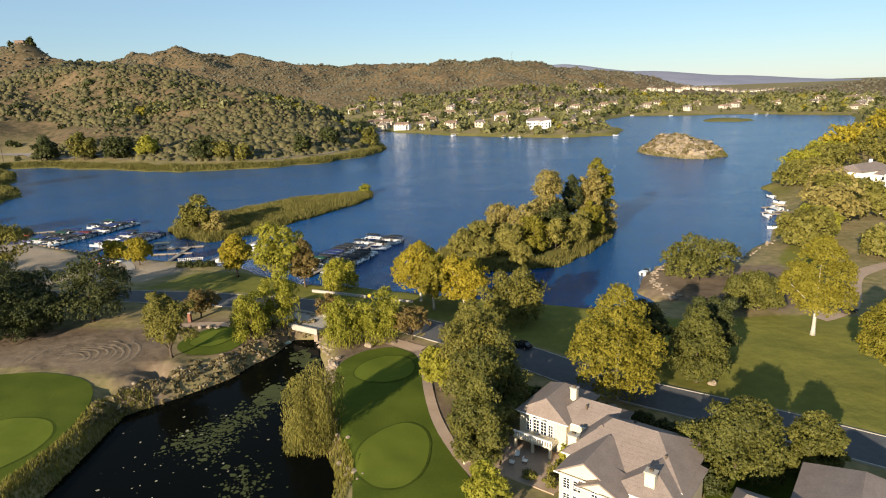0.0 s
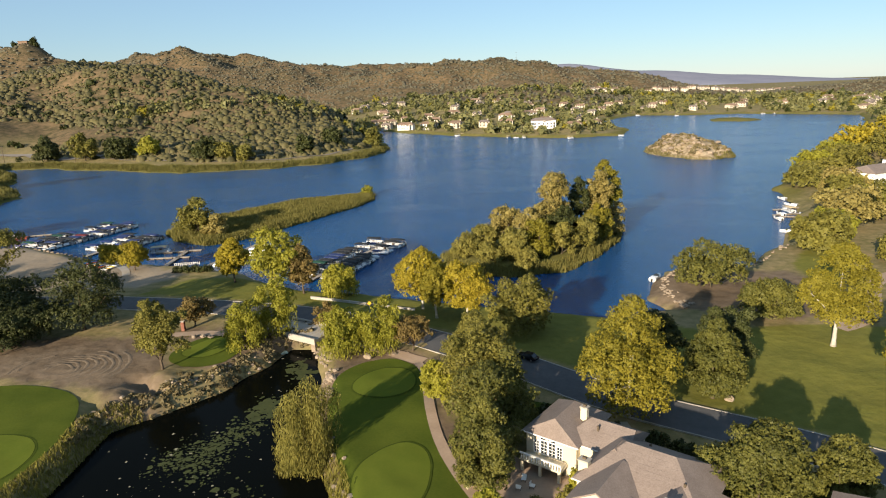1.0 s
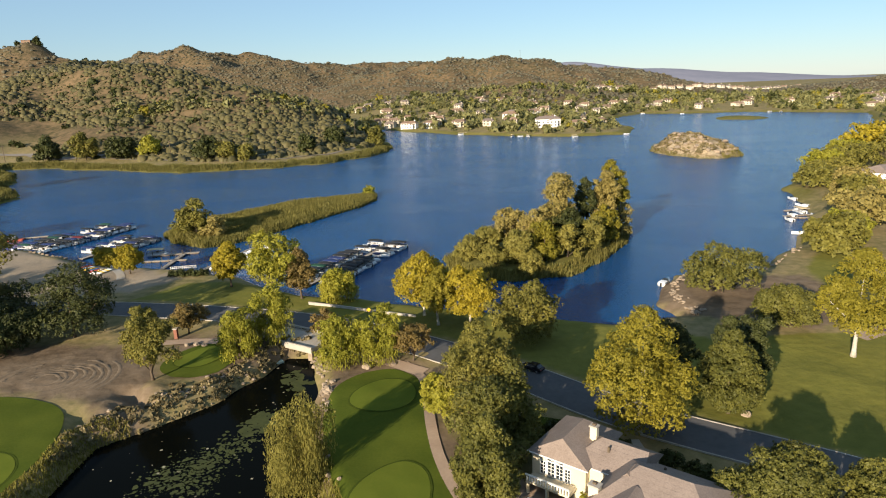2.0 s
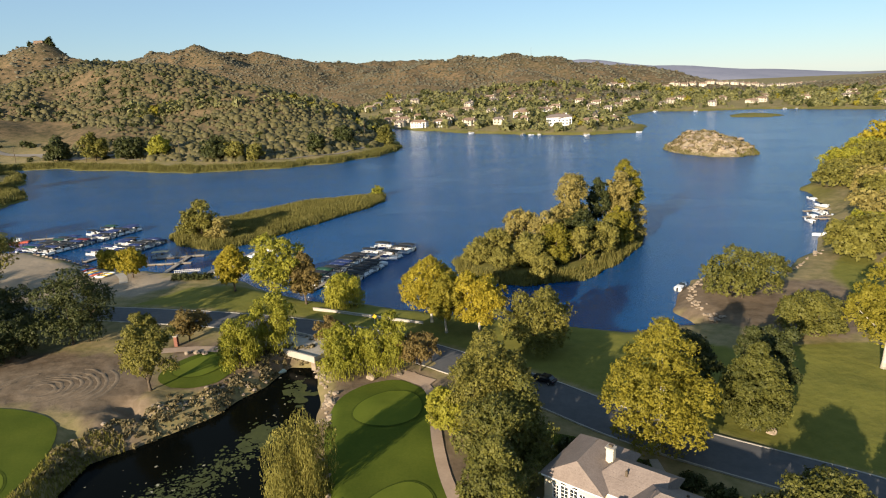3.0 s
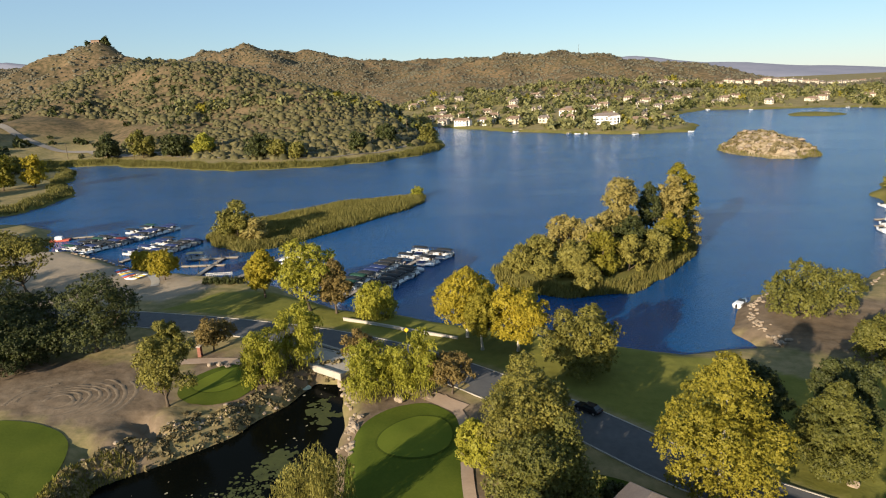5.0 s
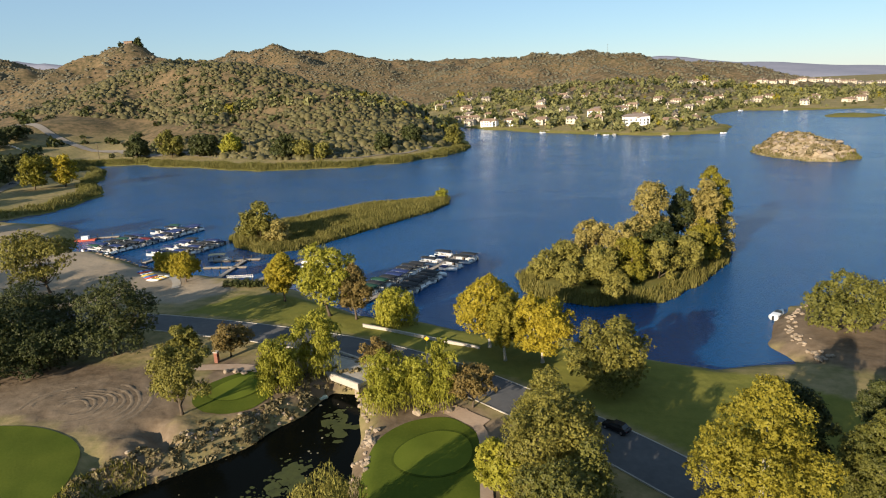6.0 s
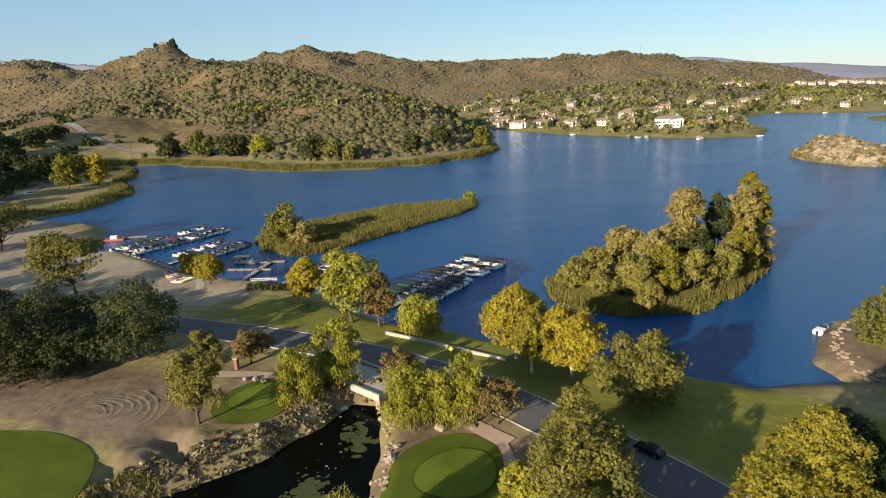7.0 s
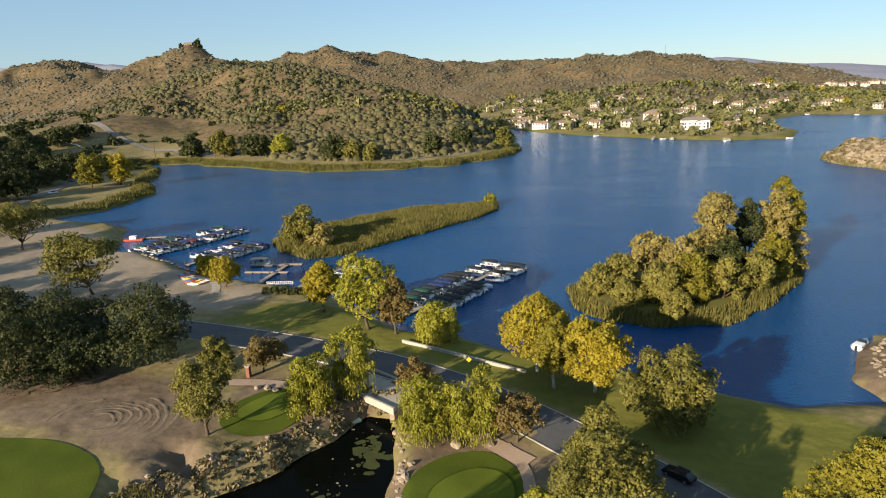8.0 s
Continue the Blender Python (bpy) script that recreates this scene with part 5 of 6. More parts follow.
# ---- cars ----
def car(x, y, heading, body, label, group="", tall=1.45, length=4.6, bed=False, z=None):
    z = hgt(x, y) + 0.02 if z is None else z
    c = thing("car" if not bed else "pickup_truck", pose(x, y, z, 0, 0, heading), label, "car" if not bed else "truck", group)
    h, L2 = tall, length / 2
    prof = [(-L2, 0.35), (-L2, 0.78), (-L2 + 0.12, 0.88), (-L2 + 0.9, 0.95), (L2 - 1.25, 0.95), (L2 - 0.15, 0.78), (L2, 0.6), (L2, 0.35)]
    cab = [(-L2 + (1.9 if bed else 0.35), 0.93), (-L2 + (2.0 if bed else 0.95), h), (0.35, h), (L2 - 1.35, 0.93)]

    def extrude(pts, half, inset):
        bm = bmesh.new()
        a = [bm.verts.new((px, -half + (inset if pz > 1 else 0), pz)) for px, pz in pts]
        b = [bm.verts.new((px, half - (inset if pz > 1 else 0), pz)) for px, pz in pts]
        bm.faces.new(a)
        bm.faces.new(b[::-1])
        for i in range(len(pts)):
            bm.faces.new((a[i], b[i], b[(i + 1) % len(pts)], a[(i + 1) % len(pts)]))
        bmesh.ops.recalc_face_normals(bm, faces=bm.faces)
        bmesh.ops.bevel(bm, geom=bm.edges[:], offset=0.05, segments=2, affect="EDGES")
        return bm
    part("body", extrude(prof, 0.9, 0), body, c, smoothed=False)
    part("windows", extrude(cab, 0.83, 0.14), M_GLASS, c, "dark glass cabin")
    part("roof_panel", boxed(cab[1][0] - 0.02, -0.68, h - 0.03, 0.4, 0.68, h + 0.03, 0.02), body, c)
    for wx in (-L2 + 0.85, L2 - 0.85):
        for wy in (-0.82, 0.82):
            bm = bmesh.new()
            bmesh.ops.create_cone(bm, cap_ends=True, segments=18, radius1=0.33, radius2=0.33, depth=0.24, matrix=Matrix.Translation((wx, wy, 0.33)) @ Matrix.Rotation(math.pi / 2, 4, "X"))
            wh = part("wheel", bm, M_TYRE, c)
            bm = bmesh.new()
            bmesh.ops.create_cone(bm, cap_ends=True, segments=14, radius1=0.2, radius2=0.18, depth=0.27, matrix=Matrix.Translation((wx, wy, 0.33)) @ Matrix.Rotation(math.pi / 2, 4, "X"))
            part("rim", bm, M_ALU, wh)
    for wy in (-0.62, 0.62):
        part("headlight", boxed(L2 - 0.05, wy - 0.16, 0.58, L2 + 0.02, wy + 0.16, 0.72), M_ALU, c)
        part("tail_light", boxed(-L2 - 0.02, wy - 0.14, 0.68, -L2 + 0.05, wy + 0.14, 0.8), COVERS[2], c)
    return c


P_BLACK, P_DARK, P_WHITE = paint("black_car_paint", (0.012, 0.012, 0.014), 0.2), paint("charcoal_car_paint", (0.03, 0.033, 0.04), 0.2), paint("white_car_paint", (0.7, 0.7, 0.7), 0.3)
car(8.6, 137.4, -36 + 180, P_BLACK, "black sedan parked at the road kerb", z=2.88)
car(86.4, 156.6, 20, P_DARK, "dark blue-grey car parked on the gravel drive", tall=1.65)
car(-337, 364.5, 60, P_WHITE, "white pickup truck on the shore road", bed=True, tall=1.75, length=5.4)
car(-368, 410, 60, P_DARK, "grey car on the shore road")


# ---- boats and docks ----
def pontoon_boat(cover, label):
    b = thing("pontoon_boat", Matrix(), label, "boat", "boats at the marina docks")
    for v in (-0.9, 0.9):
        bm = bmesh.new()
        tube(bm, [(-3.4, v, 0.15), (2.6, v, 0.15), (3.4, v, 0.3)], [0.33, 0.33, 0.1], 10)
        part("pontoon", bm, M_ALU, b, smoothed=True)
    part("deck", boxed(-3.5, -1.25, 0.45, 3.1, 1.25, 0.6, 0.03), M_HULL, b)
    for v in (-1.22, 1.17):
        part("side_panel", boxed(-3.3, v, 0.6, 2.7, v + 0.05, 1.25, 0.01), M_PANEL, b, "grey fence panel")
    part("front_panel", boxed(2.65, -1.2, 0.6, 2.7, 1.2, 1.25), M_HULL, b)
    part("seat", boxed(-3.1, -1.1, 0.6, -1.2, -0.5, 1.05, 0.06), M_WHITE, b)
    part("seat", boxed(0.9, 0.5, 0.6, 2.5, 1.1, 1.05, 0.06), M_WHITE, b)
    part("console", boxed(-0.6, 0.45, 0.6, 0.1, 1.05, 1.45, 0.05), M_POST, b)
    for u in (-2.9, 1.9):
        for v in (-1.15, 1.15):
            part("canopy_post", boxed(u - 0.03, v - 0.03, 0.6, u + 0.03, v + 0.03, 2.45), M_ALU, b)
    bm = bmesh.new()
    bmesh.ops.create_grid(bm, x_segments=6, y_segments=6, size=1, matrix=Matrix.Diagonal((2.9, 1.4, 1, 1)))
    for v in bm.verts:
        v.co = Vector((v.co.x - 0.5, v.co.y, 2.62 - 0.12 * v.co.y ** 2 - 0.02 * v.co.x ** 2))
    bmesh.ops.solidify(bm, geom=bm.faces[:], thickness=0.07)
    part("canopy", bm, cover, b, smoothed=True)
    part("outboard_motor", boxed(-3.95, -0.2, 0.2, -3.5, 0.2, 1.1, 0.08), COVERS[1], b)
    return b


def motor_boat(cover, label):
    b = thing("motor_boat", Matrix(), label, "boat", "boats at the marina docks")
    bm = bmesh.new()
    rows = []
    for s in np.linspace(0, 1, 9):
        half = 1.15 * (1 - max(0, (s - 0.45) / 0.55) ** 2.2)
        x, rise = -3.0 + 6.2 * s, 0.35 * max(0, s - 0.3) ** 1.5
        rows.append([bm.verts.new((x, k * max(half, 0.03), z)) for k, z in ((-1, 0.95 + rise), (-0.8, 0.2 + rise * 0.8), (0, -0.25 + rise), (0.8, 0.2 + rise * 0.8), (1, 0.95 + rise))])
    for a, c in zip(rows, rows[1:]):
        for k in range(4):
            bm.faces.new((a[k], c[k], c[k + 1], a[k + 1]))
    bm.faces.new(rows[0])
    for a, c in list(zip(rows, rows[1:]))[4:]:
        bm.faces.new((a[0], a[4], c[4], c[0]))
    bmesh.ops.recalc_face_normals(bm, faces=bm.faces)
    part("hull", bm, M_HULL, b, smoothed=True)
    part("cockpit_floor", boxed(-2.9, -0.9, 0.3, 0.3, 0.9, 0.4), M_WHITE, b)
    part("seat", boxed(-2.7, -0.85, 0.4, -2.1, 0.85, 0.85, 0.06), M_WHITE, b)
    bm = bmesh.new()
    tube(bm, [(0.2, -0.95, 1.0), (0.75, -0.6, 1.5), (0.75, 0.6, 1.5), (0.2, 0.95, 1.0)], [0.04] * 4, 5)
    bm.faces.new([bm.verts.new(p) for p in ((0.2, -0.95, 1.0), (0.75, -0.6, 1.5), (0.75, 0.6, 1.5), (0.2, 0.95, 1.0))])
    part("windscreen", bm, M_GLASS, b)
    part("cover", boxed(-2.9, -1.0, 0.92, -0.4, 1.0, 1.25, 0.14), cover, b, "canvas boat cover")
    part("outboard_motor", boxed(-3.45, -0.2, 0.1, -3.0, 0.2, 1.15, 0.08), COVERS[1], b)
    return b


BOATS = [pontoon_boat(COVERS[0], "white pontoon boat with a navy canvas canopy"), pontoon_boat(COVERS[1], "white pontoon boat with a black canvas canopy"),
         pontoon_boat(COVERS[0], "white pontoon boat with a navy canvas canopy"), pontoon_boat(COVERS[2], "white pontoon boat with a maroon canopy"), pontoon_boat(COVERS[4], "white pontoon boat with a dark green canopy"),
         pontoon_boat(COVERS[3], "white pontoon boat with a tan canopy"), motor_boat(COVERS[0], "white motor boat under a blue cover"), motor_boat(M_HULL, "open white motor boat at its mooring")]
used_boats = set()


def moor(kind, x, y, heading):
    m = pose(x, y, 0.0, 0, 0, heading)
    if kind not in used_boats:
        used_boats.add(kind)
        BOATS[kind].matrix_basis = m
    else:
        copy_thing(BOATS[kind], m)


def dock(a, b, width, label, piles=True):
    a, b = Vector(a), Vector(b)
    length, ang = (b - a).length, math.degrees(math.atan2(b.y - a.y, b.x - a.x))
    d = thing("boat_dock", pose(a.x, a.y, 0, 0, 0, ang), label, "dock", "floating docks")
    n = max(1, round(length / 3))
    for i in range(n):
        part("deck_section", boxed(length * i / n + 0.03, -width / 2, 0.35, length * (i + 1) / n - 0.03, width / 2, 0.55, 0.02), M_WOOD, d)
        part("float", boxed(length * i / n + 0.3, -width / 2 + 0.1, -0.15, length * (i + 1) / n - 0.3, width / 2 - 0.1, 0.35), M_POST, d)
    if piles:
        for i in range(0, n + 1, 2):
            bm = bmesh.new()
            tube(bm, [(length * i / n, width / 2 + 0.12, -1.5), (length * i / n, width / 2 + 0.12, 1.7)], [0.12, 0.12], 8)
            part("dock_post", bm, M_POST, d)
    return d, a, b, ang


brng = random.Random(11)


def lined(a, b, sides, step, mixk, first=2.0, last=0.0):
    d, a, b, ang = dock(a, b, 1.8, "long grey timber floating dock with moored boats")
    u = (b - a).normalized()
    nrm = Vector((-u.y, u.x))
    s = first
    while s < (b - a).length - last:
        for side in sides:
            if brng.random() < 0.93:
                p = a + u * (s + brng.uniform(-0.2, 0.2)) + nrm * side * (4.9 + brng.uniform(-0.2, 0.2))
                moor(brng.choice(mixk), p.x, p.y, ang + 90 * side + (180 if brng.random() < 0.4 else 0))
        s += step


lined((-176, 246), (-161, 291), (-1, 1), 3.15, (0, 1, 0, 1, 1, 3, 4, 6))
lined((-146, 236), (-138, 268), (-1, 1), 3.2, (0, 1, 2, 6, 1), first=9)
lined((-54, 200), (-35.5, 250), (-1, 1), 3.2, (0, 1, 0, 4, 6, 1, 1), first=6)
lined((-94, 217), (-86, 250), (-1,), 3.6, (7, 6, 5, 7), first=4)
dock((-108, 217), (-110, 242), 1.6, "bare T-shaped timber dock, unseen, shading the beach")
dock((-121, 239), (-105, 243), 1.6, "cross arm of the bare timber dock")
dock((-120, 231), (-105, 233), 1.3, "finger of the bare timber dock")
moor(5, -120, 241.5, 15)
for a, b in (((147, 279), (122, 282)), ((147, 290), (121, 285)), ((140, 300), (126, 296)), ((128, 256), (112, 252))):
    dock(a, b, 1.4, "short private timber dock on the far bank", False)
for x, y, hd, k in ((120, 278, 95, 7), (125, 287, 95, 7), (131, 293, 100, 5), (133, 284, 95, 7), (114, 255, 170, 7), (120, 250, 165, 5), (138, 306, 120, 7), (141, 322, 100, 7)):
    moor(k, x, y, hd)
for x, y, hd in ((-26, 758, 20), (30, 711, 60), (38, 706, 20), (46, 704, 100), (92, 684, 20), (146, 697, 10), (-20, 762, 40), (420, 1010, 20), (432, 1000, 50), (300, 1030, 10), (250, 1066, 10)):
    moor(brng.choice((7, 5, 7)), x, y, hd)
moor(7, 50.6, 199.2, 55)
dock((-205, 268), (-185, 275), 1.5, "short swimming dock off the sandy spit")
paddle = thing("red_paddle_boat", pose(-196, 268.5, 0, 0, 0, 20), "red work barge moored off the sandy spit", "boat")
part("hull", boxed(-4, -1.5, 0, 4, 1.5, 0.7, 0.15), paint("faded_red_paint", (0.35, 0.07, 0.04), 0.6), paddle)
part("cabin", boxed(-1.5, -1.0, 0.7, 1.2, 1.0, 2.0, 0.06), M_HULL, paddle)


# ---- marina clutter ----
KAYAK = [paint("blue_kayak_plastic", (0.05, 0.16, 0.42), 0.5), paint("yellow_kayak_plastic", (0.65, 0.42, 0.06), 0.5), paint("pale_kayak_plastic", (0.6, 0.62, 0.62), 0.5), paint("red_kayak_plastic", (0.45, 0.08, 0.05), 0.5)]
for k in range(12):
    row, col = (0, k) if k < 7 else (1, k - 7)
    x, y = (-133 + 1.5 * col, 218 - 1.3 * col) if row == 0 else (-123.5 + 0.2 * col, 209 + 1.0 * col)
    ky = thing("kayak", pose(x, y, hgt(x, y) + 0.1, 0, 0, 48 if row == 0 else 5), ["blue plastic kayak lying on the sand", "yellow plastic kayak lying on the sand", "pale grey plastic kayak lying on the sand", "red plastic kayak lying on the sand"][(k * 3 + row) % 4 if row == 0 else 1 + k % 2], "kayak", "kayaks on the beach")
    bm = bmesh.new()
    tube(bm, [(-2.2, 0, 0.3), (-1.4, 0, 0.22), (0, 0, 0.2), (1.4, 0, 0.22), (2.2, 0, 0.3)], [0.03, 0.3, 0.42, 0.3, 0.03], 9)
    part("hull", bm, KAYAK[(k * 3 + row) % 4 if row == 0 else 1 + k % 2], ky, smoothed=True)
    part("cockpit_rim", boxed(-0.5, -0.28, 0.5, 0.5, 0.28, 0.66, 0.06), M_POST, ky)
tagged(ribbon("beach_path", [(-156, 234), (-142, 233), (-128, 222), (-114, 208), (-112, 203)], (-1.2, 1.2), M_CONCRETE, 0.07), "pale concrete path across the beach", "path", kind="structure")
for i in range(16):
    x, y = -168 + 2.3 * i, 241 - 1.0 * i + brng.uniform(-0.5, 0.5)
    s = thing("edge_stone", pose(x, y, hgt(x, y) - 0.1, 0, 0, brng.uniform(0, 90)), "pale block of stone edging the beach", "stone", "stones along the beach edge")
    part("stone_block", boxed(-0.6, -0.45, 0, 0.6, 0.45, 0.75, 0.15), M_STONE, s)
fen = thing("picket_fence", pose(-101, 213, hgt(-101, 213) - 0.05, 0, 0, 12), "short white picket fence at the boat ramp", "fence")
for i in range(14):
    part("picket", boxed(i * 0.6, 0, 0, i * 0.6 + 0.09, 0.08, 1.1), M_WHITE, fen)
for z in (0.35, 0.8):
    part("rail", boxed(0, 0.08, z, 8, 0.14, z + 0.07), M_WHITE, fen)
for i in range(9):
    x, y = -97 + 1.3 * i, 205.5 + 0.6 * (i % 3)
    tree("hedge_shrub", "dark clipped shrub in the ramp planter", x, y, 2.0, 2.4, "oak", "shrub", leaf=0.4, seed=800 + i, group="planter shrubs by the ramp")


# ---- road edge: low wall, bridge, posts, boulders ----
wall_line = resample([(-46.6, 178.2), (-38, 175.2), (-29.7, 172), (-17.3, 167.4)], 2.0)
lw = thing("roadside_wall", Matrix(), "low white-topped roadside wall above the lake", "wall")
for a, b in zip(wall_line, wall_line[1:]):
    q = Matrix.Translation(((a.x + b.x) / 2, (a.y + b.y) / 2, 2.6)) @ Matrix.Rotation(math.atan2(b.y - a.y, b.x - a.x), 4, "Z")
    bm = bmesh.new()
    bmesh.ops.create_cube(bm, size=1, matrix=q @ Matrix.Diagonal(((b - a).length - 0.02, 0.3, 1.1, 1)))
    part("wall_segment", bm, M_CONCRETE, lw)
    bm = bmesh.new()
    bmesh.ops.create_cube(bm, size=1, matrix=q @ Matrix.Translation((0, 0, 0.6)) @ Matrix.Diagonal(((b - a).length - 0.01, 0.45, 0.1, 1)))
    part("coping", bm, M_CONCRETE, lw)
br = thing("bridge", pose(-46.5, 158.2, 0, 0, 0, -28), "pale concrete creek bridge with stone parapets", "bridge")
part("deck", boxed(-2, -5, 2.0, 12, 3.5, 2.75, 0.05), M_CONCRETE, br)
for y0 in (-5.25, 3.2):
    part("parapet", boxed(-2.5, y0, 1.9, 12.5, y0 + 0.45, 3.3, 0.05), M_CONCRETE, br, "pale concrete parapet")
for x0 in (-2.4, 11.2):
    part("abutment", boxed(x0, -5, -1.5, x0 + 1.2, 3.4, 2.0), M_STONE, br)
rb = thing("rowing_boat", pose(-46, 146.5, 0.02, 0, 0, 42), "pale green flat boat moored below the bridge", "boat")
part("hull", boxed(-2.2, -0.6, 0.0, 2.2, 0.6, 0.45, 0.12), paint("pale_green_paint", (0.35, 0.42, 0.36), 0.6), rb)
part("thwart", boxed(-0.2, -0.62, 0.46, 0.2, 0.62, 0.52), M_WOOD, rb)
for x, y in ((-71.5, 155.5), (-54.5, 152.0)):
    gp = thing("gate_post", pose(x, y, hgt(x, y) - 0.1), "red brick gate post with a pale cap", "post", "brick gate posts")
    part("shaft", boxed(-0.4, -0.4, 0, 0.4, 0.4, 2.4, 0.03), M_BRICK, gp)
    part("cap", boxed(-0.55, -0.55, 2.4, 0.55, 0.55, 2.65, 0.05), M_CONCRETE, gp)
sg = thing("road_sign", pose(-28.5, 166.2, 2.7, 0, 0, 20), "yellow diamond road sign on a post", "sign")
part("pole", boxed(-0.05, -0.05, 0, 0.05, 0.05, 2.4), M_ALU, sg)
bm = boxed(-0.4, -0.05, -0.4, 0.4, 0.0, 0.4)
bmesh.ops.transform(bm, matrix=Matrix.Translation((0, -0.06, 2.5)) @ Matrix.Rotation(math.pi / 4, 4, "Y"), verts=bm.verts)
part("plate", bm, paint("yellow_sign_paint", (0.6, 0.38, 0.03)), sg)
tagged(ribbon("cart_path", [(14, 66), (8, 76), (1.5, 87), (-3.5, 96), (-7.4, 106), (-10, 118), (-11, 128), (-12.5, 137), (-17, 141)], (-0.9, 0.9), M_PATH, 0.16), "tan concrete cart path beside the fairway", "path", kind="structure")
tagged(ribbon("cart_path", [(-12.5, 137), (-20, 141.5), (-28, 147), (-36, 152)], (-1.6, 1.6), M_PATH, 0.16), "tan concrete cart path to the bridge", "path", kind="structure")
tagged(ribbon("cart_path", [(-54, 152), (-62, 154), (-71, 153), (-80, 151)], (-1.4, 1.4), M_PATH, 0.16), "pinkish cart path behind the small green", "path", kind="structure")
tagged(ribbon("garden_walk", [(22.5, 112.5), (23.5, 109), (22.5, 105), (24, 102)], (-0.7, 0.7), M_CONCRETE, 0.12), "curved pale concrete front walk", "path", kind="structure")
tagged(ribbon("gravel_drive", [(78, 153), (88, 158), (96, 172), (104, 186), (118, 196), (150, 205)], (-2, 2), M_PATH, 0.1), "tan gravel drive beside the lawn", "path", kind="structure")


def boulder_mesh(seed):
    r = np.random.default_rng(seed)
    bm = bmesh.new()
    bmesh.ops.create_icosphere(bm, subdivisions=2, radius=0.5)
    off = Vector(r.uniform(-9, 9, 3))
    for v in bm.verts:
        v.co *= 1 + 0.55 * noise.noise(v.co * 2.2 + off)
        v.co.z *= 0.75
    me = bpy.data.meshes.new("boulder")
    bm.to_mesh(me)
    bm.free()
    me.materials.append(M_STONE)
    return me


STONES = [boulder_mesh(i) for i in range(6)]


def boulder(x, y, size, label, group):
    ob = new("boulder", brng.choice(STONES))
    ob.matrix_basis = pose(x, y, hgt(x, y) + size * 0.12, 0, 0, brng.uniform(0, 360)) @ Matrix.Diagonal((size, size * brng.uniform(0.7, 1.1), size * brng.uniform(0.7, 1.0), 1))
    tagged(ob, label, "boulder", group)


for i in range(95):
    t = brng.random()
    a, b = ((-33.2, 136), (-30.5, 122)) if t < 0.4 else ((-28.5, 112), (-19.5, 88)) if t < 0.75 else ((-40, 149), (-33, 138))
    k = brng.random()
    boulder(a[0] + (b[0] - a[0]) * k + brng.gauss(1.2, 0.8), a[1] + (b[1] - a[1]) * k + brng.gauss(0, 0.8), brng.uniform(0.4, 1.3), "pale tan boulder on the creek bank", "boulders along the creek bank")
for i in range(60):
    k = brng.random()
    boulder(-70 + 24 * k + brng.gauss(0, 1.5), 114 + 24 * k + brng.gauss(2.5, 1.8), brng.uniform(0.35, 1.0), "grey-tan rock on the eroded dirt bank", "rocks on the dirt bank")
for x, y, s in ((-24.5, 139.5, 2.2), (-19, 140.5, 1.4), (-65, 151.5, 1.8), (-63, 151, 1.5), (-67, 151, 1.4), (-60, 152, 1.4), (-58, 151.5, 1.2), (42.5, 120.5, 1.6)):
    boulder(x, y, s, "rounded pale boulder at the green", "boulders at the greens")
edge = resample([(50, 171), (47.5, 180), (49.5, 192), (57, 203.5), (66, 205.5), (80, 206.5), (100, 229)], 1.0)
for i in range(130):
    q = edge[int(len(edge) * brng.random() ** 1.4)]
    boulder(q.x + abs(brng.gauss(0.3, 1.1)), q.y - brng.gauss(0.2, 0.7), brng.uniform(0.5, 1.25), "pale rock of the shore revetment", "rocks along the shore")
for i in range(70):
    a, k = brng.uniform(0, 6.28), brng.uniform(0.2, 0.95) ** 0.6
    boulder(163 + 30 * k * math.cos(a), 535 + 50 * k * math.sin(a), brng.uniform(1.5, 5.0), "weathered pale rock on the bare isle", "rocks on the bare isle")
for i in range(10):
    boulder(216 + brng.gauss(4, 4), 455 + brng.gauss(0, 5), brng.uniform(4, 9), "large pale rock at the shore point", "rocks at the shore point")
reeds("reeds_rock_isle", 30000, (120, 205, 470, 600), lambda x, y, l, p, i: (i[2] > -1) & (i[2] < 4 + 5 * fbm(x / 12, y / 12, 2, 66)), 1.8, "yellow-green reeds fringing the bare rock isle", 12)
p = scatter(520, 130, 198, 480, 592, lambda x, y: land(x, y)[4][2] > 3)
ob, _ = clumps("isle_scrub", p, rng.uniform(1.0, 4.2, len(p)), 14, "scrub", "low dry scrub on the bare rock isle", 0.3, 33)
stuff_material(ob, "brush")


# ---- pond weed ----
def floating(name, n, centres, spread, size, material, label, seed):
    r = np.random.default_rng(seed)
    verts, faces = [], []
    for i in range(n):
        cx, cy = centres[r.integers(len(centres))]
        x, y, s = cx + r.normal() * spread, cy + r.normal() * spread * 1.4, size * r.gamma(2, 0.5)
        m = len(verts)
        k = 7
        for j in range(k):
            a = 6.283 * j / k
            q = s * r.uniform(0.6, 1.2)
            verts.append((x + q * math.cos(a), y + q * math.sin(a), 0.012 + 0.00002 * i))
        faces.append(tuple(range(m, m + k)))
    return tagged(sheet(name, (verts, faces), material, False), label, "pondweed", kind="stuff")


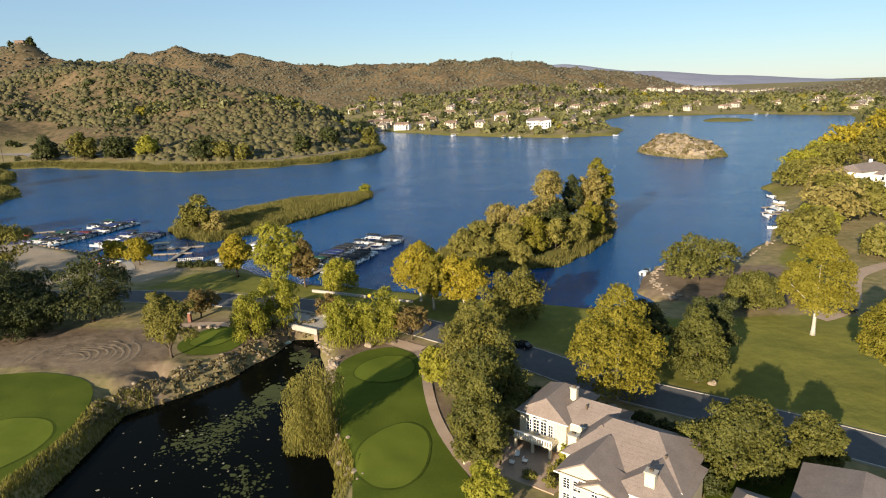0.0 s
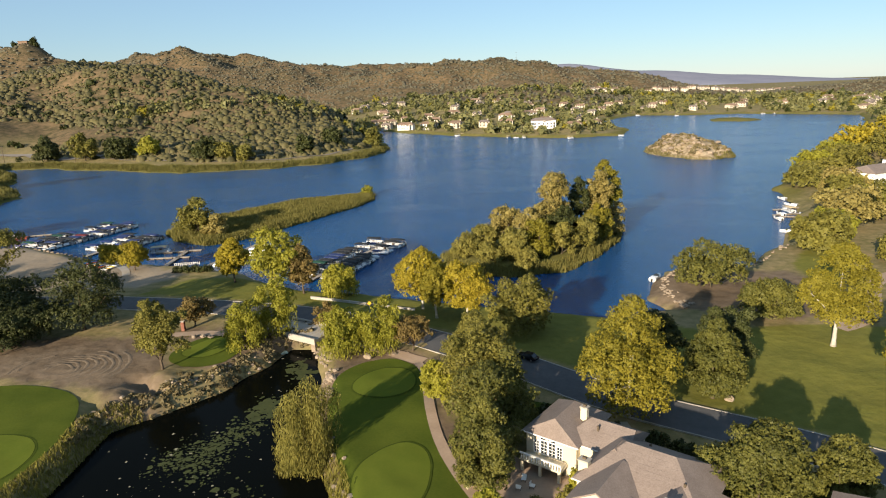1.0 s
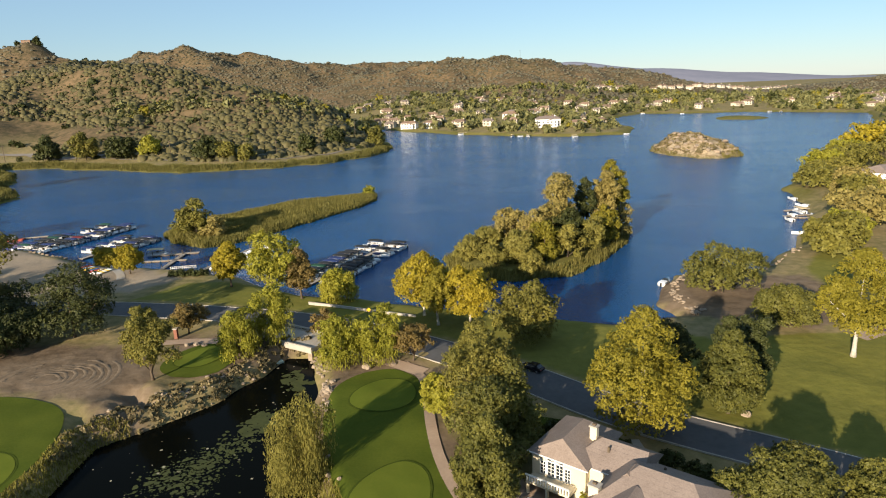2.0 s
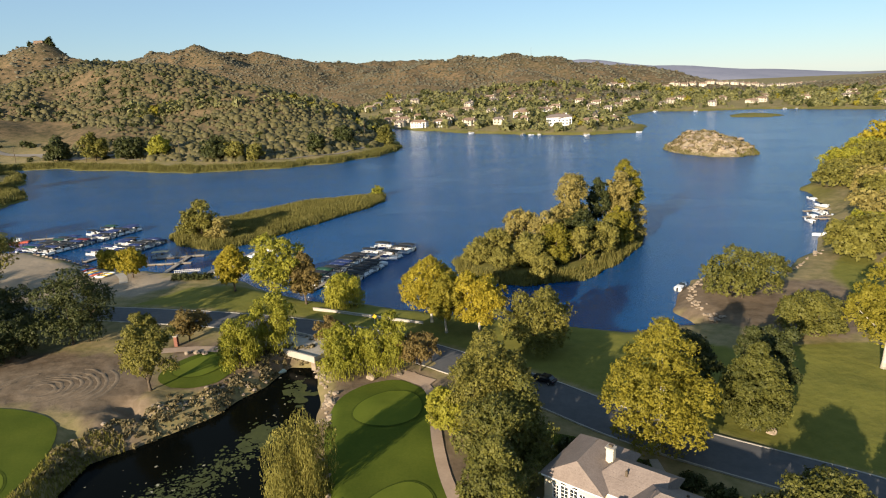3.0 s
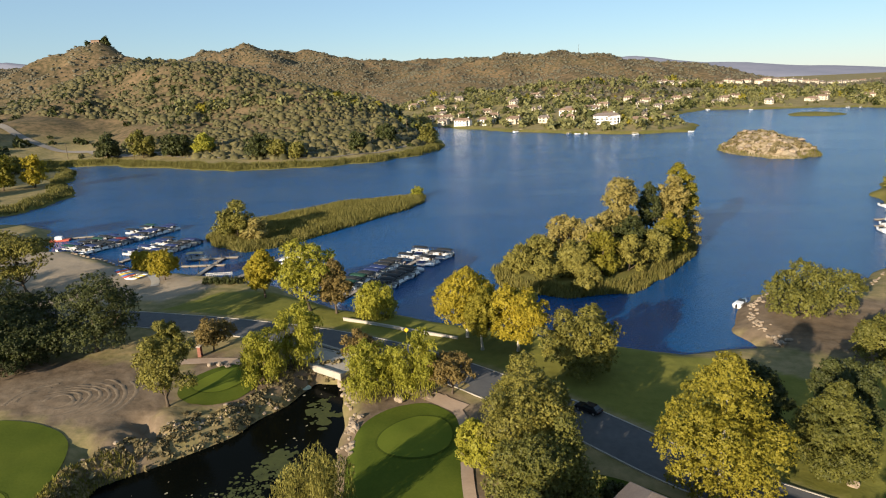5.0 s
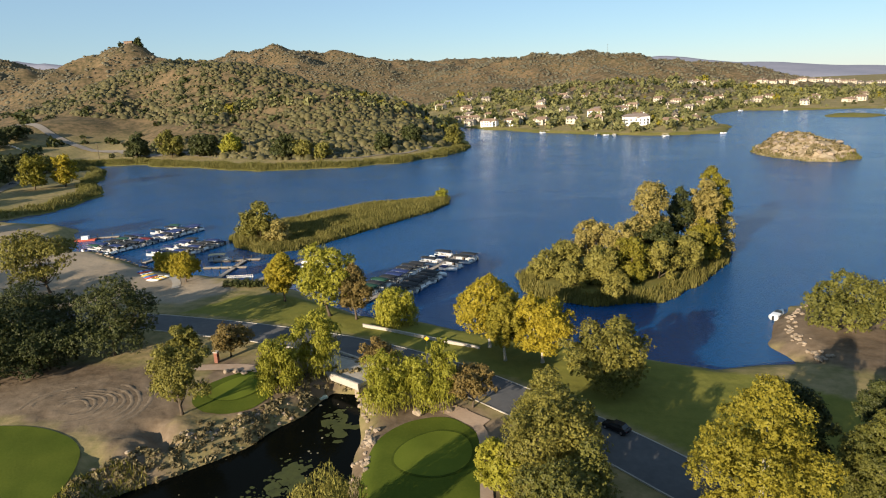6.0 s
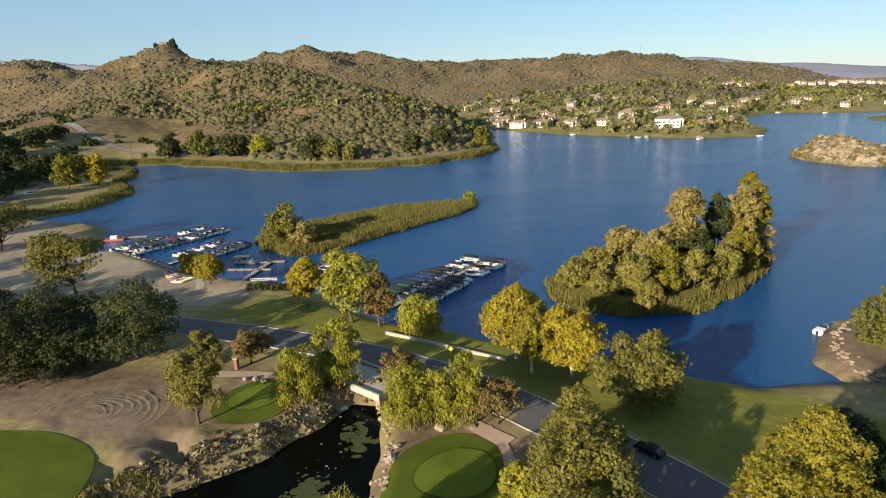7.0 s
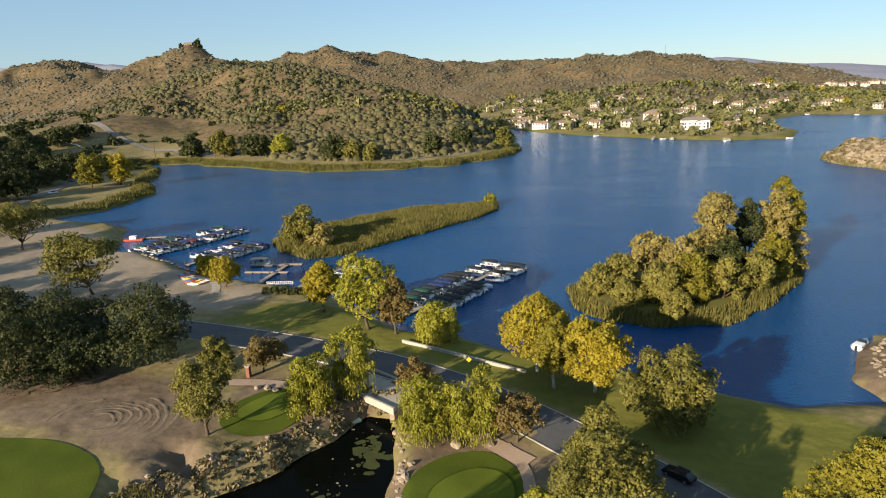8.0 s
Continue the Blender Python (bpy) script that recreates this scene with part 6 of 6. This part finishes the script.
floating("pondweed", 1500, [(-44, 112), (-46, 109), (-48, 107), (-51, 105), (-42, 116), (-44, 103), (-36, 93)], 1.9, 0.15, M_ALGAE, "olive mats of floating pondweed", 3)
floating("pondweed_mat", 170, [(-41.5, 124), (-40.5, 122), (-38, 137), (-40, 141)], 1.3, 0.5, M_ALGAE, "thick olive pondweed near the bridge", 4)
floating("floating_leaves", 130, [(-55, 105), (-48, 98), (-52, 90), (-38, 100), (-42, 132)], 6, 0.13, M_LEAFLITTER, "pale leaves floating on the pond", 5)


# ---- far houses ----
def far_house(w, d, h, wall, roofm, label, storeys=2):
    o = thing("lake_house", Matrix(), label, "house", "houses round the lake")
    form = roof_form(-w / 2, w / 2, -d / 2, d / 2, h, h + d * 0.22, "u", d * 0.35, d * 0.35)
    part("wall", wall_mass(roof_form(-w / 2, w / 2, -d / 2, d / 2, h, h + d * 0.22, "u", d * 0.35, d * 0.35, 0, 0.15), -6), wall, o)
    part("roof", roof_shell(roof_form(-w / 2, w / 2, -d / 2, d / 2, h, h + d * 0.22, "u", d * 0.35, d * 0.35, 0.7), 1, 1, 0.3), roofm, o)
    part("wall", wall_mass(roof_form(-w * 0.1, w * 0.35, -d / 2 - 4, 0, h * 0.8, h, "v", 0, 1, 0, 0.15), -6), wall, o)
    part("roof", roof_shell(roof_form(-w * 0.1, w * 0.35, -d / 2 - 4, 0, h * 0.8, h, "v", 0, 1, 0.5), 0, 1, 0.3), roofm, o)
    n = max(3, int(w / 4))
    for s in range(storeys):
        for i in range(n):
            u = -w / 2 + w * (i + 0.5) / n
            v = -d / 2 - 4 if -w * 0.1 < u < w * 0.35 else -d / 2
            part("window", boxed(u - 0.8, v - 0.12, 1 + s * 3.1, u + 0.8, v + 0.05, 2.7 + s * 3.1), M_GLASS, o, "dark window")
    part("chimney", boxed(w * 0.3, d * 0.1, h, w * 0.3 + 1.2, d * 0.1 + 1.2, h + d * 0.22 + 1.0), wall, o)
    return o


HOUSES = [far_house(16, 11, 6.2, M_HOUSE, M_TILE, "cream two-storey lake house with a tiled roof"), far_house(20, 12, 6.5, M_WHITE, M_TILE, "large white lake house with a tiled roof"),
          far_house(13, 10, 5.8, M_HOUSE, M_SHINGLE, "cream lake house with a grey roof"), far_house(17, 11, 4.2, M_HOUSE, M_TILE, "low tan lake house among trees", 1)]
BIG = far_house(26, 13, 8.5, M_WHITE, M_SHINGLE, "very large white lakefront house")
placed = set()


def settle(kind, x, y, turn):
    src = BIG if kind == 9 else HOUSES[kind]
    m = pose(x, y, hgt(x, y) + 0.3, 0, 0, turn)
    if kind not in placed:
        placed.add(kind)
        src.matrix_basis = m
    else:
        copy_thing(src, m)


for kind, x, y, turn in ((1, -95, 850, -10), (1, -64, 838, -12), (0, -30, 826, -20), (2, 5, 812, 0), (0, 32, 800, -8), (9, 72, 762, 8), (3, 106, 764, 5), (0, 132, 782, 20), (2, -124, 880, -15), (0, -140, 930, 10),
                         (1, 34, 855, 0), (0, -60, 890, -8), (3, 80, 830, 12), (2, 120, 850, 18), (1, 637, 1150, 10), (9, 190, 334, 30), (3, 168, 268, 30)):
    settle(kind, x, y, turn)
hrng = random.Random(5)
spots = [(hrng.uniform(-300, 180), hrng.uniform(880, 1180)) for _ in range(52)]
spots += [(192 + 12.5 * i, 1450 + hrng.uniform(-8, 8)) for i in range(10)] + [(370 + 22 * i, 1470 + 14 * i + hrng.uniform(-12, 12)) for i in range(20)]
spots += [(200 + 24 * i, 1110 + 40 * (i % 3) + hrng.uniform(-20, 20)) for i in range(22)] + [(560 + 20 * i, 1000 + 30 * (i % 4)) for i in range(8)]
taken = []
for x, y in spots:
    if all((x - a) ** 2 + (y - b) ** 2 > 300 for a, b in taken) and float(land(np.array([x]), np.array([y]))[1][0]) > 12 and hgt(x, y) < 60:
        taken.append((x, y))
        settle(hrng.choice((0, 1, 2, 3, 0, 2) if y < 1100 else (0, 2, 3)), x, y, hrng.uniform(-35, 35))

# hilltop house, poles and the far road
hz = hgt(-862, 1250)
hh = thing("hilltop_house", pose(-866, 1250, hz - 1), "small flat-roofed house on the hilltop", "house")
part("wall", boxed(-9, -5, -4, 9, 5, 3.5), M_TILE, hh)
part("roof", boxed(-10, -6, 3.5, 10, 6, 4.0), M_TILE, hh)
for x, h in ((-850, 13), (-843, 9), (-888, 9), (-878, 6)):
    tree("hilltop_tree", "dark tree beside the hilltop house", x, 1252, h, h * 1.0, "oak", "dome", leaf=2.0, seed=int(-x), group="trees on the hilltop")
for i, (x, y, h) in enumerate(((-127, 655, 14), (-303, 560, 15), (-262, 545, 13), (-212, 535, 13), (-170, 540, 13), (96, 1740, 26), (-345, 545, 14), (-420, 560, 15))):
    up = thing("utility_pole", pose(x, y, hgt(x, y) - 0.5), "brown wooden utility pole with a crossarm", "pole", "utility poles")
    bm = bmesh.new()
    tube(bm, [(0, 0, 0), (0, 0, h)], [0.28, 0.2], 7)
    part("mast", bm, M_POST, up)
    part("crossarm", boxed(-1.5, -0.12, h - 1.2, 1.5, 0.12, h - 0.9), M_POST, up)
tagged(ribbon("shore_road", [(-300, 280), (-322, 320), (-340, 358), (-362, 400), (-395, 450), (-430, 500), (-440, 545)], (-4, 4), M_FARROAD, 0.35, cells=4), "grey asphalt shore road", "road", kind="structure")
tagged(ribbon("hill_road", [(-330, 560), (-365, 556), (-392, 566), (-420, 590), (-470, 610), (-540, 640), (-640, 700)], (-4, 4), M_FARROAD, 0.7, cells=4), "pale road climbing past the hill foot", "road", kind="structure")
tagged(ribbon("shore_track", [(-330, 556), (-280, 538), (-215, 516), (-160, 524), (-125, 552), (-108, 600)], (-1.3, 1.3), M_FARROAD, 0.4, cells=2), "tan dirt track behind the reeds", "road", kind="structure")

rail = thing("roadside_barrier", Matrix(), "long white rail barrier beside the valley road", "fence")
ends = resample([(-640, 612), (-590, 602), (-540, 588), (-505, 572)], 6.0)
for a, b in zip(ends, ends[1:]):
    q = Matrix.Translation(((a.x + b.x) / 2, (a.y + b.y) / 2, hgt((a.x + b.x) / 2, (a.y + b.y) / 2) + 0.7)) @ Matrix.Rotation(math.atan2(b.y - a.y, b.x - a.x), 4, "Z")
    bm = bmesh.new()
    bmesh.ops.create_cube(bm, size=1, matrix=q @ Matrix.Diagonal(((b - a).length - 0.1, 0.3, 1.5, 1)))
    part("rail_section", bm, M_WHITE, rail)
